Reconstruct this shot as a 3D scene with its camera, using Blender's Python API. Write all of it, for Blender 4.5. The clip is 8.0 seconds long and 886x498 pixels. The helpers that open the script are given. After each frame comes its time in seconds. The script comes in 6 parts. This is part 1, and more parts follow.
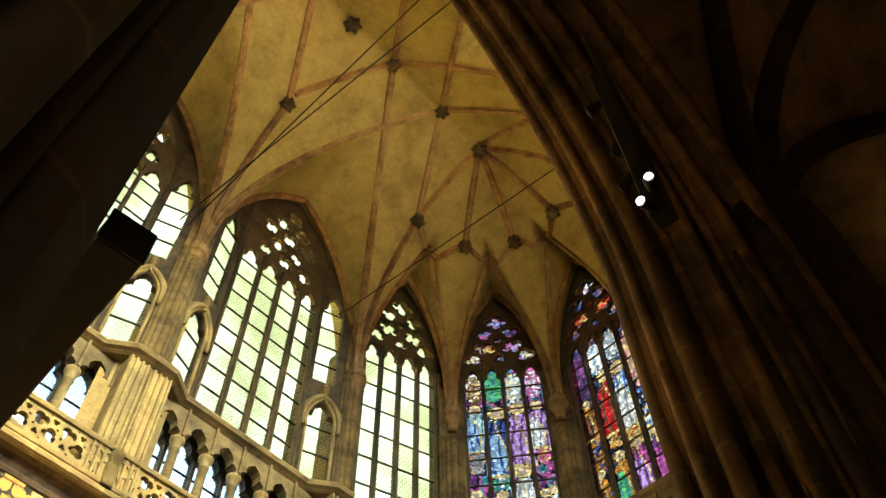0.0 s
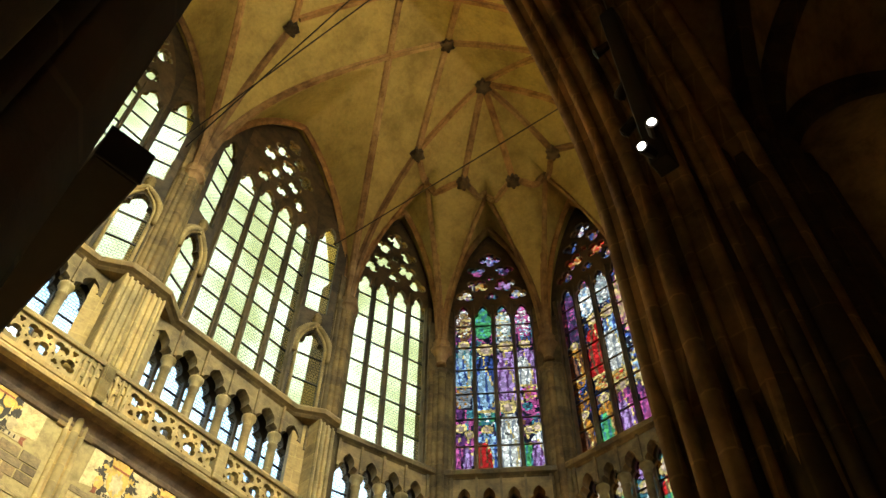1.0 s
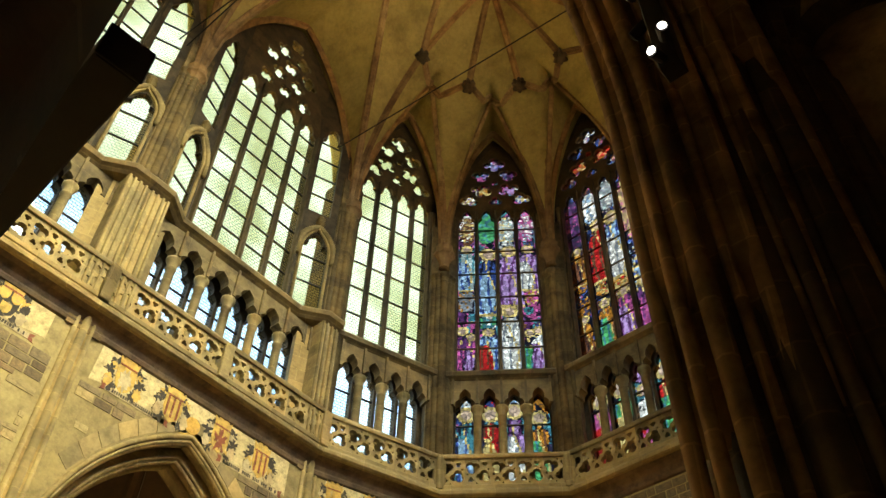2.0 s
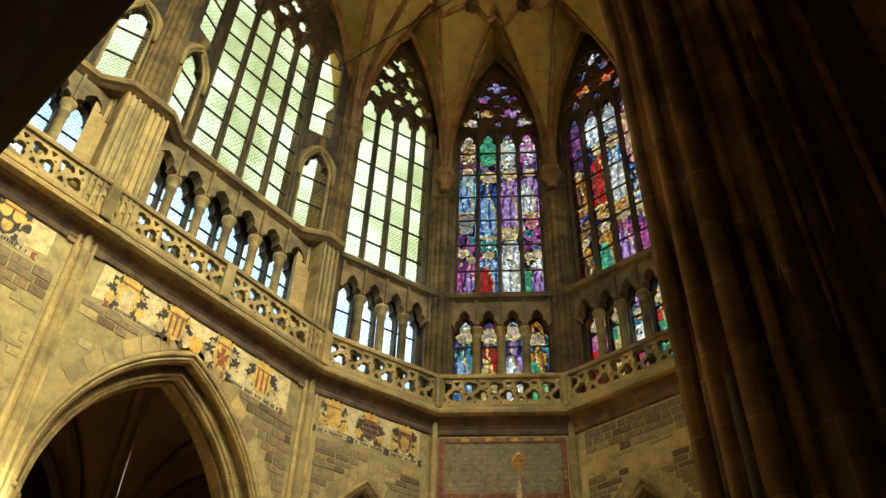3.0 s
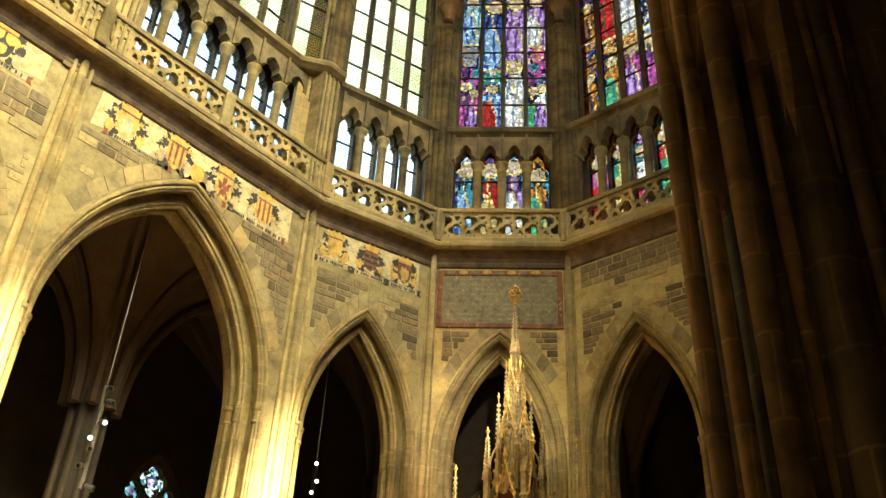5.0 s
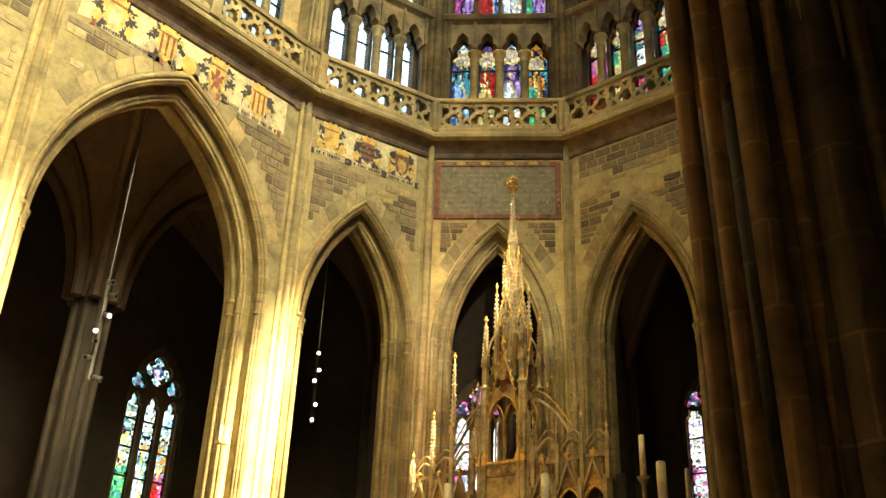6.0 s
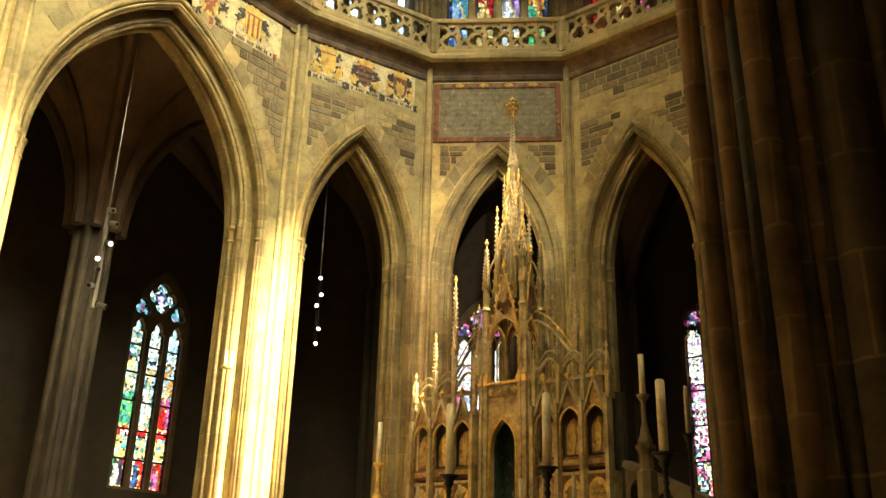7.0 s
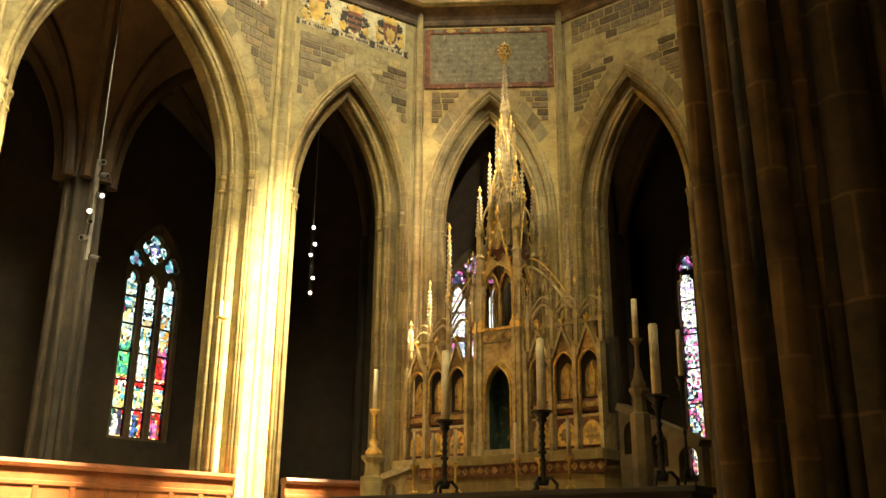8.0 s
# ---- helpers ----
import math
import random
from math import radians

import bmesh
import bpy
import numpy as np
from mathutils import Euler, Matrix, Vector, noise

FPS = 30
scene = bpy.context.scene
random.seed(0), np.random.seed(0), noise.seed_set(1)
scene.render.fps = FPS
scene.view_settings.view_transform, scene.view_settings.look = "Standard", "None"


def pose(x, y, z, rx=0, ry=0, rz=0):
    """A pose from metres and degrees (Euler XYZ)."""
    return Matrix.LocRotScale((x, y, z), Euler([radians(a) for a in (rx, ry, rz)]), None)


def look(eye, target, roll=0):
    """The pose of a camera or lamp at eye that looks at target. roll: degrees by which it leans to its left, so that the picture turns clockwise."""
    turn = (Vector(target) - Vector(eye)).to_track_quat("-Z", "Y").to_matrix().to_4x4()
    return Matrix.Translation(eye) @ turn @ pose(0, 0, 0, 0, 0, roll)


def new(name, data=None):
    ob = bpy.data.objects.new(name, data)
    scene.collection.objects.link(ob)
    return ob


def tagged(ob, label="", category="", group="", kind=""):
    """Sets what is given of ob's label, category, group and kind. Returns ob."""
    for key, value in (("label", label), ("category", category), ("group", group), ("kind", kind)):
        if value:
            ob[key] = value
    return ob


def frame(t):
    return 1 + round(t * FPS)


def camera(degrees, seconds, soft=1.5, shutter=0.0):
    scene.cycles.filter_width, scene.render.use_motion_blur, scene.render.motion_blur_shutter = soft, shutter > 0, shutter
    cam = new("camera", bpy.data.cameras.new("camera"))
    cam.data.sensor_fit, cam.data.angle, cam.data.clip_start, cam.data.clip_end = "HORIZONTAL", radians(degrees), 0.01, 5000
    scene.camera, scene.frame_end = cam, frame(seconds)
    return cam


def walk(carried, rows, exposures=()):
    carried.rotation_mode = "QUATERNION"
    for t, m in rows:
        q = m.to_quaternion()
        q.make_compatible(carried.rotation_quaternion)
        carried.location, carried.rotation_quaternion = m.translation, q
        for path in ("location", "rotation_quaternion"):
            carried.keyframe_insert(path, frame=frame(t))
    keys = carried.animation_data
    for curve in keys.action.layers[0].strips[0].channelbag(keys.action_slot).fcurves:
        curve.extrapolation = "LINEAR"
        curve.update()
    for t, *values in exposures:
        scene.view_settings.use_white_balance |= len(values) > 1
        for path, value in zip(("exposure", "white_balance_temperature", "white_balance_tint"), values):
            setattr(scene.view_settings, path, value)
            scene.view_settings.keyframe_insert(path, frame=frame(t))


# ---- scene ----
# ================= camera =================
cam = camera(52.25, 8.0)
EYE = (8.96, -11.96, 1.6)
AXIS = 41.82
ROWS = [
    (0.0, 0.181, 58.519, -1.6), (0.5, 0.368, 56.76, 0.42), (1.0, -0.202, 54.43, 1.09), (1.5, -0.042, 51.182, 1.733),
    (3.0, -0.281, 43.463, 2.356), (3.5, -0.006, 40.52, 3.267), (4.0, -0.014, 37.679, 3.628), (5.5, -1.23, 29.851, 2.68),
    (6.0, -1.362, 26.117, 2.301), (6.5, -1.339, 23.89, 2.036), (7.0, -1.524, 21.292, 1.498), (7.5, -1.762, 19.407, 0.837),
    (8.0, -2.037, 17.985, 0.58),
]
walk(cam, [(t, pose(*EYE) @ pose(0, 0, 0, 0, 0, AXIS + yaw) @ pose(0, 0, 0, 90 + pitch) @ pose(0, 0, 0, 0, 0, roll)) for t, yaw, pitch, roll in ROWS],
     exposures=[(0.0, 3.85, 7200, 3), (1.5, 3.52, 7200, 3), (3.0, 3.42, 7200, 3), (3.5, 3.52, 7200, 3), (4.0, 3.62, 7200, 3), (5.5, 3.98, 7200, 3), (6.0, 4.02, 7200, 3), (7.0, 4.0, 7200, 3), (8.0, 4.02, 7200, 3)])

# ================= light =================
SUN_ELEV = 58.0
world = bpy.data.worlds.new("sky")
scene.world = world
world.use_nodes = True
wn = world.node_tree.nodes
sky = wn.new("ShaderNodeTexSky")
sky.sky_type = "NISHITA"
sky.sun_disc = False
sky.sun_elevation = radians(SUN_ELEV)
sky.sun_rotation = radians(97)
sky.dust_density = 3.0
wn["Background"].inputs["Strength"].default_value = 0.13
world.node_tree.links.new(sky.outputs["Color"], wn["Background"].inputs["Color"])


def lamp(name, kind, energy, color, matrix, **settings):
    data = bpy.data.lights.new(name, kind)
    data.energy, data.color = energy, color
    if "angle" in settings:
        data.angle = radians(settings["angle"])
    if "size" in settings:
        data.shape, data.size, data.size_y = "RECTANGLE", settings["size"][0], settings["size"][1]
    if "spread" in settings:
        data.spread = radians(settings["spread"])
    if "spot" in settings:
        data.spot_size, data.spot_blend, data.shadow_soft_size = radians(settings["spot"]), 0.6, 0.12
    ob = new(name, data)
    ob.matrix_world = matrix
    return ob


# the sun stands high over the right-hand clerestory, behind the walk
SUN_FROM = Vector((0.53, -0.07, 0.86)).normalized()
lamp("sun", "SUN", 5.0, (1.0, 0.88, 0.6), look(SUN_FROM * 60, (0, 0, 0)), angle=2.5)
# daylight in the openings of the right-hand clerestory
for y, watts in ((-1.5, 22.0), (-8.0, 90.0), (-14.5, 82.0)):
    lamp("clerestory_daylight", "AREA", watts, (1.0, 0.89, 0.43), look((7.0, y, 25.0), (-6.0, y + 1.5, 9.0)), size=(4.2, 9.0), spread=100)
# fill lamp for the ambulatory vault, in an added window out of view
lamp("aisle_daylight", "AREA", 0.3, (1.0, 0.78, 0.46), look((-11.2, -8.0, 6.6), (-8.0, -5.5, 9.5)), size=(2.0, 4.2), spread=150)
# spot added beside the hanging rail, as no lit head faces the altar
lamp("altar_spot", "SPOT", 620.0, (1.0, 0.93, 0.8), look((7.72, -8.78, 7.0), (-0.1, 0.3, 8.9)), spot=15)

# ================= materials =================
def nodes_of(name):
    m = bpy.data.materials.new(name)
    m.use_nodes = True
    nt = m.node_tree
    return m, nt, nt.nodes["Principled BSDF"], nt.nodes, nt.links


def ramp_node(nt, stops):
    r = nt.nodes.new("ShaderNodeValToRGB")
    while len(r.color_ramp.elements) < len(stops):
        r.color_ramp.elements.new(0.5)
    for e, (p, c) in zip(r.color_ramp.elements, stops):
        e.position, e.color = p, (*c, 1)
    return r


def mixed(nt, a, b, fac, mode="MIX"):
    n = nt.nodes.new("ShaderNodeMix")
    n.data_type, n.blend_type = "RGBA", mode
    for sock, v in ((n.inputs["Factor"], fac), (n.inputs["A"], a), (n.inputs["B"], b)):
        if hasattr(v, "is_output"):
            nt.links.new(v, sock)
        elif isinstance(v, tuple):
            sock.default_value = (*v, 1)
        else:
            sock.default_value = v
    return n.outputs["Result"]


def noise_of(nt, scale, detail=6.0, rough=0.6):
    tc = nt.nodes.new("ShaderNodeTexCoord")
    n = nt.nodes.new("ShaderNodeTexNoise")
    n.inputs["Scale"].default_value, n.inputs["Detail"].default_value, n.inputs["Roughness"].default_value = scale, detail, rough
    nt.links.new(tc.outputs["Object"], n.inputs["Vector"])
    return n


def stone_like(name, base, dark, warm, rough=0.85, bump=0.25, scale=1.0, metal=0.0, by_object=0.35, grain=0.6, wear=0.6):
    """Stone, plaster, wood or gilding: broad stains, fine grain, a shade of its own for each piece, fine relief."""
    m, nt, bs, nd, ln = nodes_of(name)
    big, fine = noise_of(nt, 0.55 * scale, 5, 0.6), noise_of(nt, 9 * scale, 8, 0.7)
    r1 = ramp_node(nt, [(0.32, dark), (0.52, base), (0.72, warm)])
    ln.new(big.outputs["Fac"], r1.inputs["Fac"])
    r2 = ramp_node(nt, [(0.3, (0.62, 0.6, 0.58)), (0.65, (1.08, 1.06, 1.02))])
    ln.new(fine.outputs["Fac"], r2.inputs["Fac"])
    c = mixed(nt, r1.outputs["Color"], r2.outputs["Color"], grain, "MULTIPLY")
    mid = noise_of(nt, 2.2 * scale, 7, 0.68)
    r4 = ramp_node(nt, [(0.36, (0.42, 0.39, 0.36)), (0.5, (0.95, 0.94, 0.92)), (0.66, (1.22, 1.2, 1.12))])
    ln.new(mid.outputs["Fac"], r4.inputs["Fac"])
    c = mixed(nt, c, r4.outputs["Color"], wear, "MULTIPLY")
    info = nd.new("ShaderNodeObjectInfo")
    r3 = ramp_node(nt, [(0.0, (1 - by_object, 1 - by_object * 1.05, 1 - by_object * 1.1)), (0.5, (1, 1, 1)), (1.0, (1.12, 1.0, 0.86))])
    ln.new(info.outputs["Random"], r3.inputs["Fac"])
    c = mixed(nt, c, r3.outputs["Color"], 1.0, "MULTIPLY")
    ln.new(c, bs.inputs["Base Color"])
    bs.inputs["Roughness"].default_value, bs.inputs["Metallic"].default_value = rough, metal
    b = nd.new("ShaderNodeBump")
    b.inputs["Strength"].default_value, b.inputs["Distance"].default_value = bump, 0.03
    ln.new(fine.outputs["Fac"], b.inputs["Height"])
    ln.new(b.outputs["Normal"], bs.inputs["Normal"])
    return m


def ashlar(name, base, dark, warm, course=0.42, width=0.8, joint=1.25, wear=0.6):
    """Dressed stone with courses drawn as thin joints, for shafts and mouldings."""
    m = stone_like(name, base, dark, warm, bump=0.3, wear=wear)
    nt = m.node_tree
    bs = nt.nodes["Principled BSDF"]
    geo = nt.nodes.new("ShaderNodeNewGeometry")
    sep = nt.nodes.new("ShaderNodeSeparateXYZ")
    nt.links.new(geo.outputs["Position"], sep.inputs["Vector"])
    add = nt.nodes.new("ShaderNodeMath")
    add.operation = "ADD"
    nt.links.new(sep.outputs["X"], add.inputs[0])
    nt.links.new(sep.outputs["Y"], add.inputs[1])
    com = nt.nodes.new("ShaderNodeCombineXYZ")
    nt.links.new(add.outputs[0], com.inputs["X"])
    nt.links.new(sep.outputs["Z"], com.inputs["Y"])
    br = nt.nodes.new("ShaderNodeTexBrick")
    br.inputs["Scale"].default_value = 1.0
    br.inputs["Brick Width"].default_value, br.inputs["Row Height"].default_value = width, course
    br.inputs["Mortar Size"].default_value, br.inputs["Mortar Smooth"].default_value = 0.012, 0.4
    br.inputs["Color1"].default_value, br.inputs["Color2"].default_value = (0.72, 0.68, 0.62, 1), (1.1, 1.02, 0.9, 1)
    br.inputs["Mortar"].default_value = (joint, joint * 0.96, joint * 0.88, 1)
    nt.links.new(com.outputs["Vector"], br.inputs["Vector"])
    old = bs.inputs["Base Color"].links[0].from_socket
    nt.links.new(mixed(nt, old, br.outputs["Color"], 0.75, "MULTIPLY"), bs.inputs["Base Color"])
    return m


STONE = ashlar("sandstone", (0.35, 0.29, 0.14), (0.21, 0.165, 0.08), (0.43, 0.35, 0.165), wear=0.38)
# Upper walls: smoke stain and their weaker light both go into this colour.
UPPER = ashlar("smoked_shaded_sandstone", (0.2, 0.16, 0.078), (0.07, 0.055, 0.028), (0.3, 0.235, 0.112))
BLOCK = stone_like("sandstone_block", (0.38, 0.315, 0.16), (0.25, 0.2, 0.1), (0.45, 0.36, 0.18), by_object=0.4)
MORTAR = stone_like("lime_mortar", (0.47, 0.395, 0.185), (0.3, 0.24, 0.11), (0.53, 0.44, 0.2), scale=1.4, wear=0.5)
# Backlit tracery: its silhouette darkness is put into the base colour.
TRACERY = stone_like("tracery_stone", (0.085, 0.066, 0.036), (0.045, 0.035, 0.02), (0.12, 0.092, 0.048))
# Shade on window and gallery passage walls is put into this dark colour.
DARK_SHADED = stone_like("shaded_dark_stone", (0.07, 0.054, 0.032), (0.03, 0.024, 0.015), (0.14, 0.105, 0.058), scale=1.3)
# Shadow in the hollow below the cornice ledge is put into this brown.
COVE_SHADE = stone_like("cove_shade_stone", (0.17, 0.12, 0.07), (0.085, 0.06, 0.035), (0.25, 0.18, 0.1), scale=1.5)
RIB = stone_like("rib_stone", (0.33, 0.215, 0.1), (0.2, 0.115, 0.05), (0.45, 0.33, 0.165))
PLASTER = stone_like("vault_plaster", (0.37, 0.33, 0.13), (0.25, 0.22, 0.08), (0.42, 0.37, 0.155), bump=0.15, scale=0.8, wear=0.2)
AISLE = stone_like("aisle_stone", (0.36, 0.26, 0.15), (0.22, 0.155, 0.09), (0.42, 0.3, 0.18))
# Piers behind the arches: the gloom around them is put into this brown.
GLOOM = stone_like("gloom_browned_stone", (0.05, 0.036, 0.019), (0.028, 0.02, 0.011), (0.075, 0.053, 0.027))
# The pier's shade on these gilded parts is put into the colour.
SHADED_GILT = stone_like("shaded_gilding", (0.15, 0.11, 0.055), (0.07, 0.05, 0.025), (0.22, 0.165, 0.085), rough=0.6)
# Chapel walls: their dimness is put into a near-black colour.
CRYPT = stone_like("gloom_dark_chapel_stone", (0.03, 0.019, 0.009), (0.018, 0.011, 0.005), (0.045, 0.029, 0.013))
FLOOR = stone_like("floor_stone", (0.36, 0.3, 0.21), (0.25, 0.2, 0.14), (0.42, 0.35, 0.25), rough=0.5)
WOOD = stone_like("oak", (0.2, 0.064, 0.02), (0.13, 0.04, 0.013), (0.24, 0.082, 0.026), rough=0.45, bump=0.1, scale=2, wear=0.25)
DARKWOOD = stone_like("dark_wood", (0.02, 0.016, 0.012), (0.012, 0.01, 0.008), (0.03, 0.022, 0.016), rough=0.7, bump=0.1)
GILT = stone_like("gilded_stone", (0.52, 0.41, 0.225), (0.27, 0.19, 0.09), (0.7, 0.57, 0.34), rough=0.34, bump=0.4, scale=5, metal=0.3, by_object=0.5, wear=0.4)
GOLD = stone_like("gold_leaf", (0.8, 0.54, 0.17), (0.45, 0.29, 0.09), (0.9, 0.66, 0.26), rough=0.36, bump=0.2, scale=6, metal=0.45)
IRON = stone_like("black_iron", (0.03, 0.028, 0.026), (0.015, 0.014, 0.013), (0.05, 0.045, 0.04), rough=0.45, bump=0.1, metal=0.6)
WAX = stone_like("candle_wax", (0.75, 0.68, 0.5), (0.65, 0.57, 0.4), (0.8, 0.74, 0.58), rough=0.5, bump=0.05)


def glass_clear(name, tint, dim):
    """Leaded pale glass: small quarries in lead lines, cloudy patches; daylight passes through tinted."""
    m, nt, bs, nd, ln = nodes_of(name)
    tc = nd.new("ShaderNodeTexCoord")
    br = nd.new("ShaderNodeTexBrick")
    br.inputs["Scale"].default_value = 1.0
    br.inputs["Brick Width"].default_value, br.inputs["Row Height"].default_value, br.inputs["Mortar Size"].default_value = 0.13, 0.1, 0.008
    br.inputs["Color1"].default_value = br.inputs["Color2"].default_value = (1, 1, 1, 1)
    br.inputs["Mortar"].default_value = (0.42, 0.44, 0.32, 1)
    mp = nd.new("ShaderNodeMapping")
    mp.inputs["Rotation"].default_value = (radians(90), 0, 0)
    ln.new(tc.outputs["Object"], mp.inputs["Vector"])
    ln.new(mp.outputs["Vector"], br.inputs["Vector"])
    geo = nd.new("ShaderNodeNewGeometry")
    n = nd.new("ShaderNodeTexNoise")
    n.inputs["Scale"].default_value, n.inputs["Detail"].default_value = 0.45, 3
    ln.new(geo.outputs["Position"], n.inputs["Vector"])
    info = nd.new("ShaderNodeObjectInfo")
    shift = nd.new("ShaderNodeMath")
    shift.operation = "MULTIPLY_ADD"
    shift.inputs[1].default_value = 0.16
    ln.new(info.outputs["Random"], shift.inputs[0])
    ln.new(n.outputs["Fac"], shift.inputs[2])
    r = ramp_node(nt, [(0.45, dim), (0.68, tint)])
    ln.new(shift.outputs[0], r.inputs["Fac"])
    c = mixed(nt, r.outputs["Color"], br.outputs["Color"], 1.0, "MULTIPLY")
    tr = nd.new("ShaderNodeBsdfTransparent")
    gl = nd.new("ShaderNodeBsdfGlossy")
    gl.inputs["Roughness"].default_value = 0.1
    gl.inputs["Color"].default_value = (0.05, 0.05, 0.05, 1)
    ad = nd.new("ShaderNodeAddShader")
    ln.new(c, tr.inputs["Color"])
    ln.new(tr.outputs["BSDF"], ad.inputs[0])
    ln.new(gl.outputs["BSDF"], ad.inputs[1])
    ln.new(ad.outputs["Shader"], nd["Material Output"].inputs["Surface"])
    return m


PALE = glass_clear("pale_green_glass", (1.0, 0.93, 0.66), (0.74, 0.68, 0.4))
PALE_BLUE = glass_clear("pale_blue_glass", (1.0, 1.0, 0.95), (0.8, 0.88, 0.92))


def glass_colour(name, rgb, cell=7.5):
    """One colour of pot-metal glass: pieces of differing depth, set in dark leads."""
    rgb = (rgb[0] * 1.2, rgb[1], rgb[2] * 0.72)
    m, nt, bs, nd, ln = nodes_of(name)
    geo = nd.new("ShaderNodeNewGeometry")
    cells = []
    for feature in ("F1", "DISTANCE_TO_EDGE"):
        v = nd.new("ShaderNodeTexVoronoi")
        v.feature = feature
        v.inputs["Scale"].default_value = cell
        ln.new(geo.outputs["Position"], v.inputs["Vector"])
        cells.append(v)
    sep = nd.new("ShaderNodeSeparateColor")
    ln.new(cells[0].outputs["Color"], sep.inputs["Color"])
    lit = ramp_node(nt, [(0.0, tuple(c * 0.17 for c in rgb)), (0.5, tuple(c * 0.3 for c in rgb)), (1.0, tuple(min(c * 0.5, 1.0) for c in rgb))])
    ln.new(sep.outputs["Green"], lit.inputs["Fac"])
    edge = ramp_node(nt, [(0.02, (0.06, 0.06, 0.06)), (0.06, (1, 1, 1))])
    ln.new(cells[1].outputs["Distance"], edge.inputs["Fac"])
    tr = nd.new("ShaderNodeBsdfTransparent")
    ln.new(mixed(nt, lit.outputs["Color"], edge.outputs["Color"], 1.0, "MULTIPLY"), tr.inputs["Color"])
    ln.new(tr.outputs["BSDF"], nd["Material Output"].inputs["Surface"])
    return m


HUES = {"blue": (0.07, 0.13, 0.42), "sky": (0.45, 0.66, 0.85), "violet": (0.6, 0.36, 0.7), "plum": (0.2, 0.06, 0.22), "white": (1.2, 1.12, 1.0), "red": (0.75, 0.03, 0.03), "rose": (0.75, 0.14, 0.4), "gold": (0.95, 0.68, 0.25), "amber": (0.7, 0.28, 0.04),
        "green": (0.12, 0.55, 0.2), "teal": (0.1, 0.36, 0.42), "brown": (0.26, 0.1, 0.05), "skin": (0.85, 0.58, 0.42), "night": (0.02, 0.02, 0.035), "dusk": (0.07, 0.06, 0.12), "pale": (0.62, 0.74, 0.7), "grey": (0.4, 0.42, 0.45)}
GLASS = {k: glass_colour(k + "_glass", c) for k, c in HUES.items()}
NAMES = list(HUES)
FOLD = {"blue": "night", "sky": "blue", "violet": "plum", "white": "grey", "red": "brown", "rose": "plum", "gold": "amber", "green": "teal", "teal": "dusk", "pale": "teal", "brown": "night", "amber": "brown", "grey": "dusk", "plum": "night"}


def figure_at(x, z, fig):
    """Colour of a robed figure at (x, z): halo, face, robe with folds, mantle and hem; nothing outside it."""
    fx, fz, h, w, robe, mantle = fig
    dx, dz = (x - fx) / h, (z - fz) / h
    head = (dx / 0.05) ** 2 + ((dz - 0.9) / 0.062) ** 2
    if head < 1:
        return "skin"
    if dx * dx + (dz - 0.9) ** 2 < 0.0105:
        return "gold" if dx * dx + (dz - 0.9) ** 2 < 0.0085 else "night"
    if not 0 <= dz < 0.86:
        return None
    side = w * (0.5 - 0.2 * dz if dz < 0.72 else 0.36 * (0.9 - dz) / 0.18) + 0.015 * math.sin(dz * 23 + fx * 5)
    if abs(dx) > side:
        return None
    if abs(dx) > side - 0.018:
        return "night"
    if dz < 0.035 or abs(dx - 0.05 * math.sin(dz * 6) - 0.02) < 0.009:
        return "gold"
    cloth = mantle if dx > 0.02 + 0.05 * math.sin(dz * 6) or dz > 0.62 else robe
    return FOLD.get(cloth, cloth) if math.sin(dx * 62 / (0.6 + w) + 2.2 * math.sin(dz * 5 + fx)) > 0.62 else cloth


def picture(shapes, ground, figures=(), sprinkle=0.03):
    """A window's design: figures before painted fields (x, z, half width, half height, colours) on a broken ground."""
    def colour(x, z, rnd):
        for fig in figures[::-1]:
            c = figure_at(x, z, fig)
            if c:
                return c
        for sx, sz, a, b, hues in shapes[::-1]:
            q = abs((x - sx) / a) ** 3 + abs((z - sz) / b) ** 3
            if q < 1:
                if q > 0.82 or rnd.random() < 0.05:
                    return "night"
                n = noise.noise(Vector((x * 8.3, z * 6.1, sx))) * 0.5 + 0.5
                return hues[int(n * 1.6 * len(hues) + rnd.random() * 0.5) % len(hues)]
        if rnd.random() < sprinkle:
            return rnd.choice(("white", "gold", "rose", "sky", "skin"))
        n = noise.noise(Vector((x * 2.2, z * 1.7, 3.1))) * 0.5 + 0.5
        return ground[int(n * 1.5 * len(ground) + rnd.random() * 0.6) % len(ground)]
    return colour


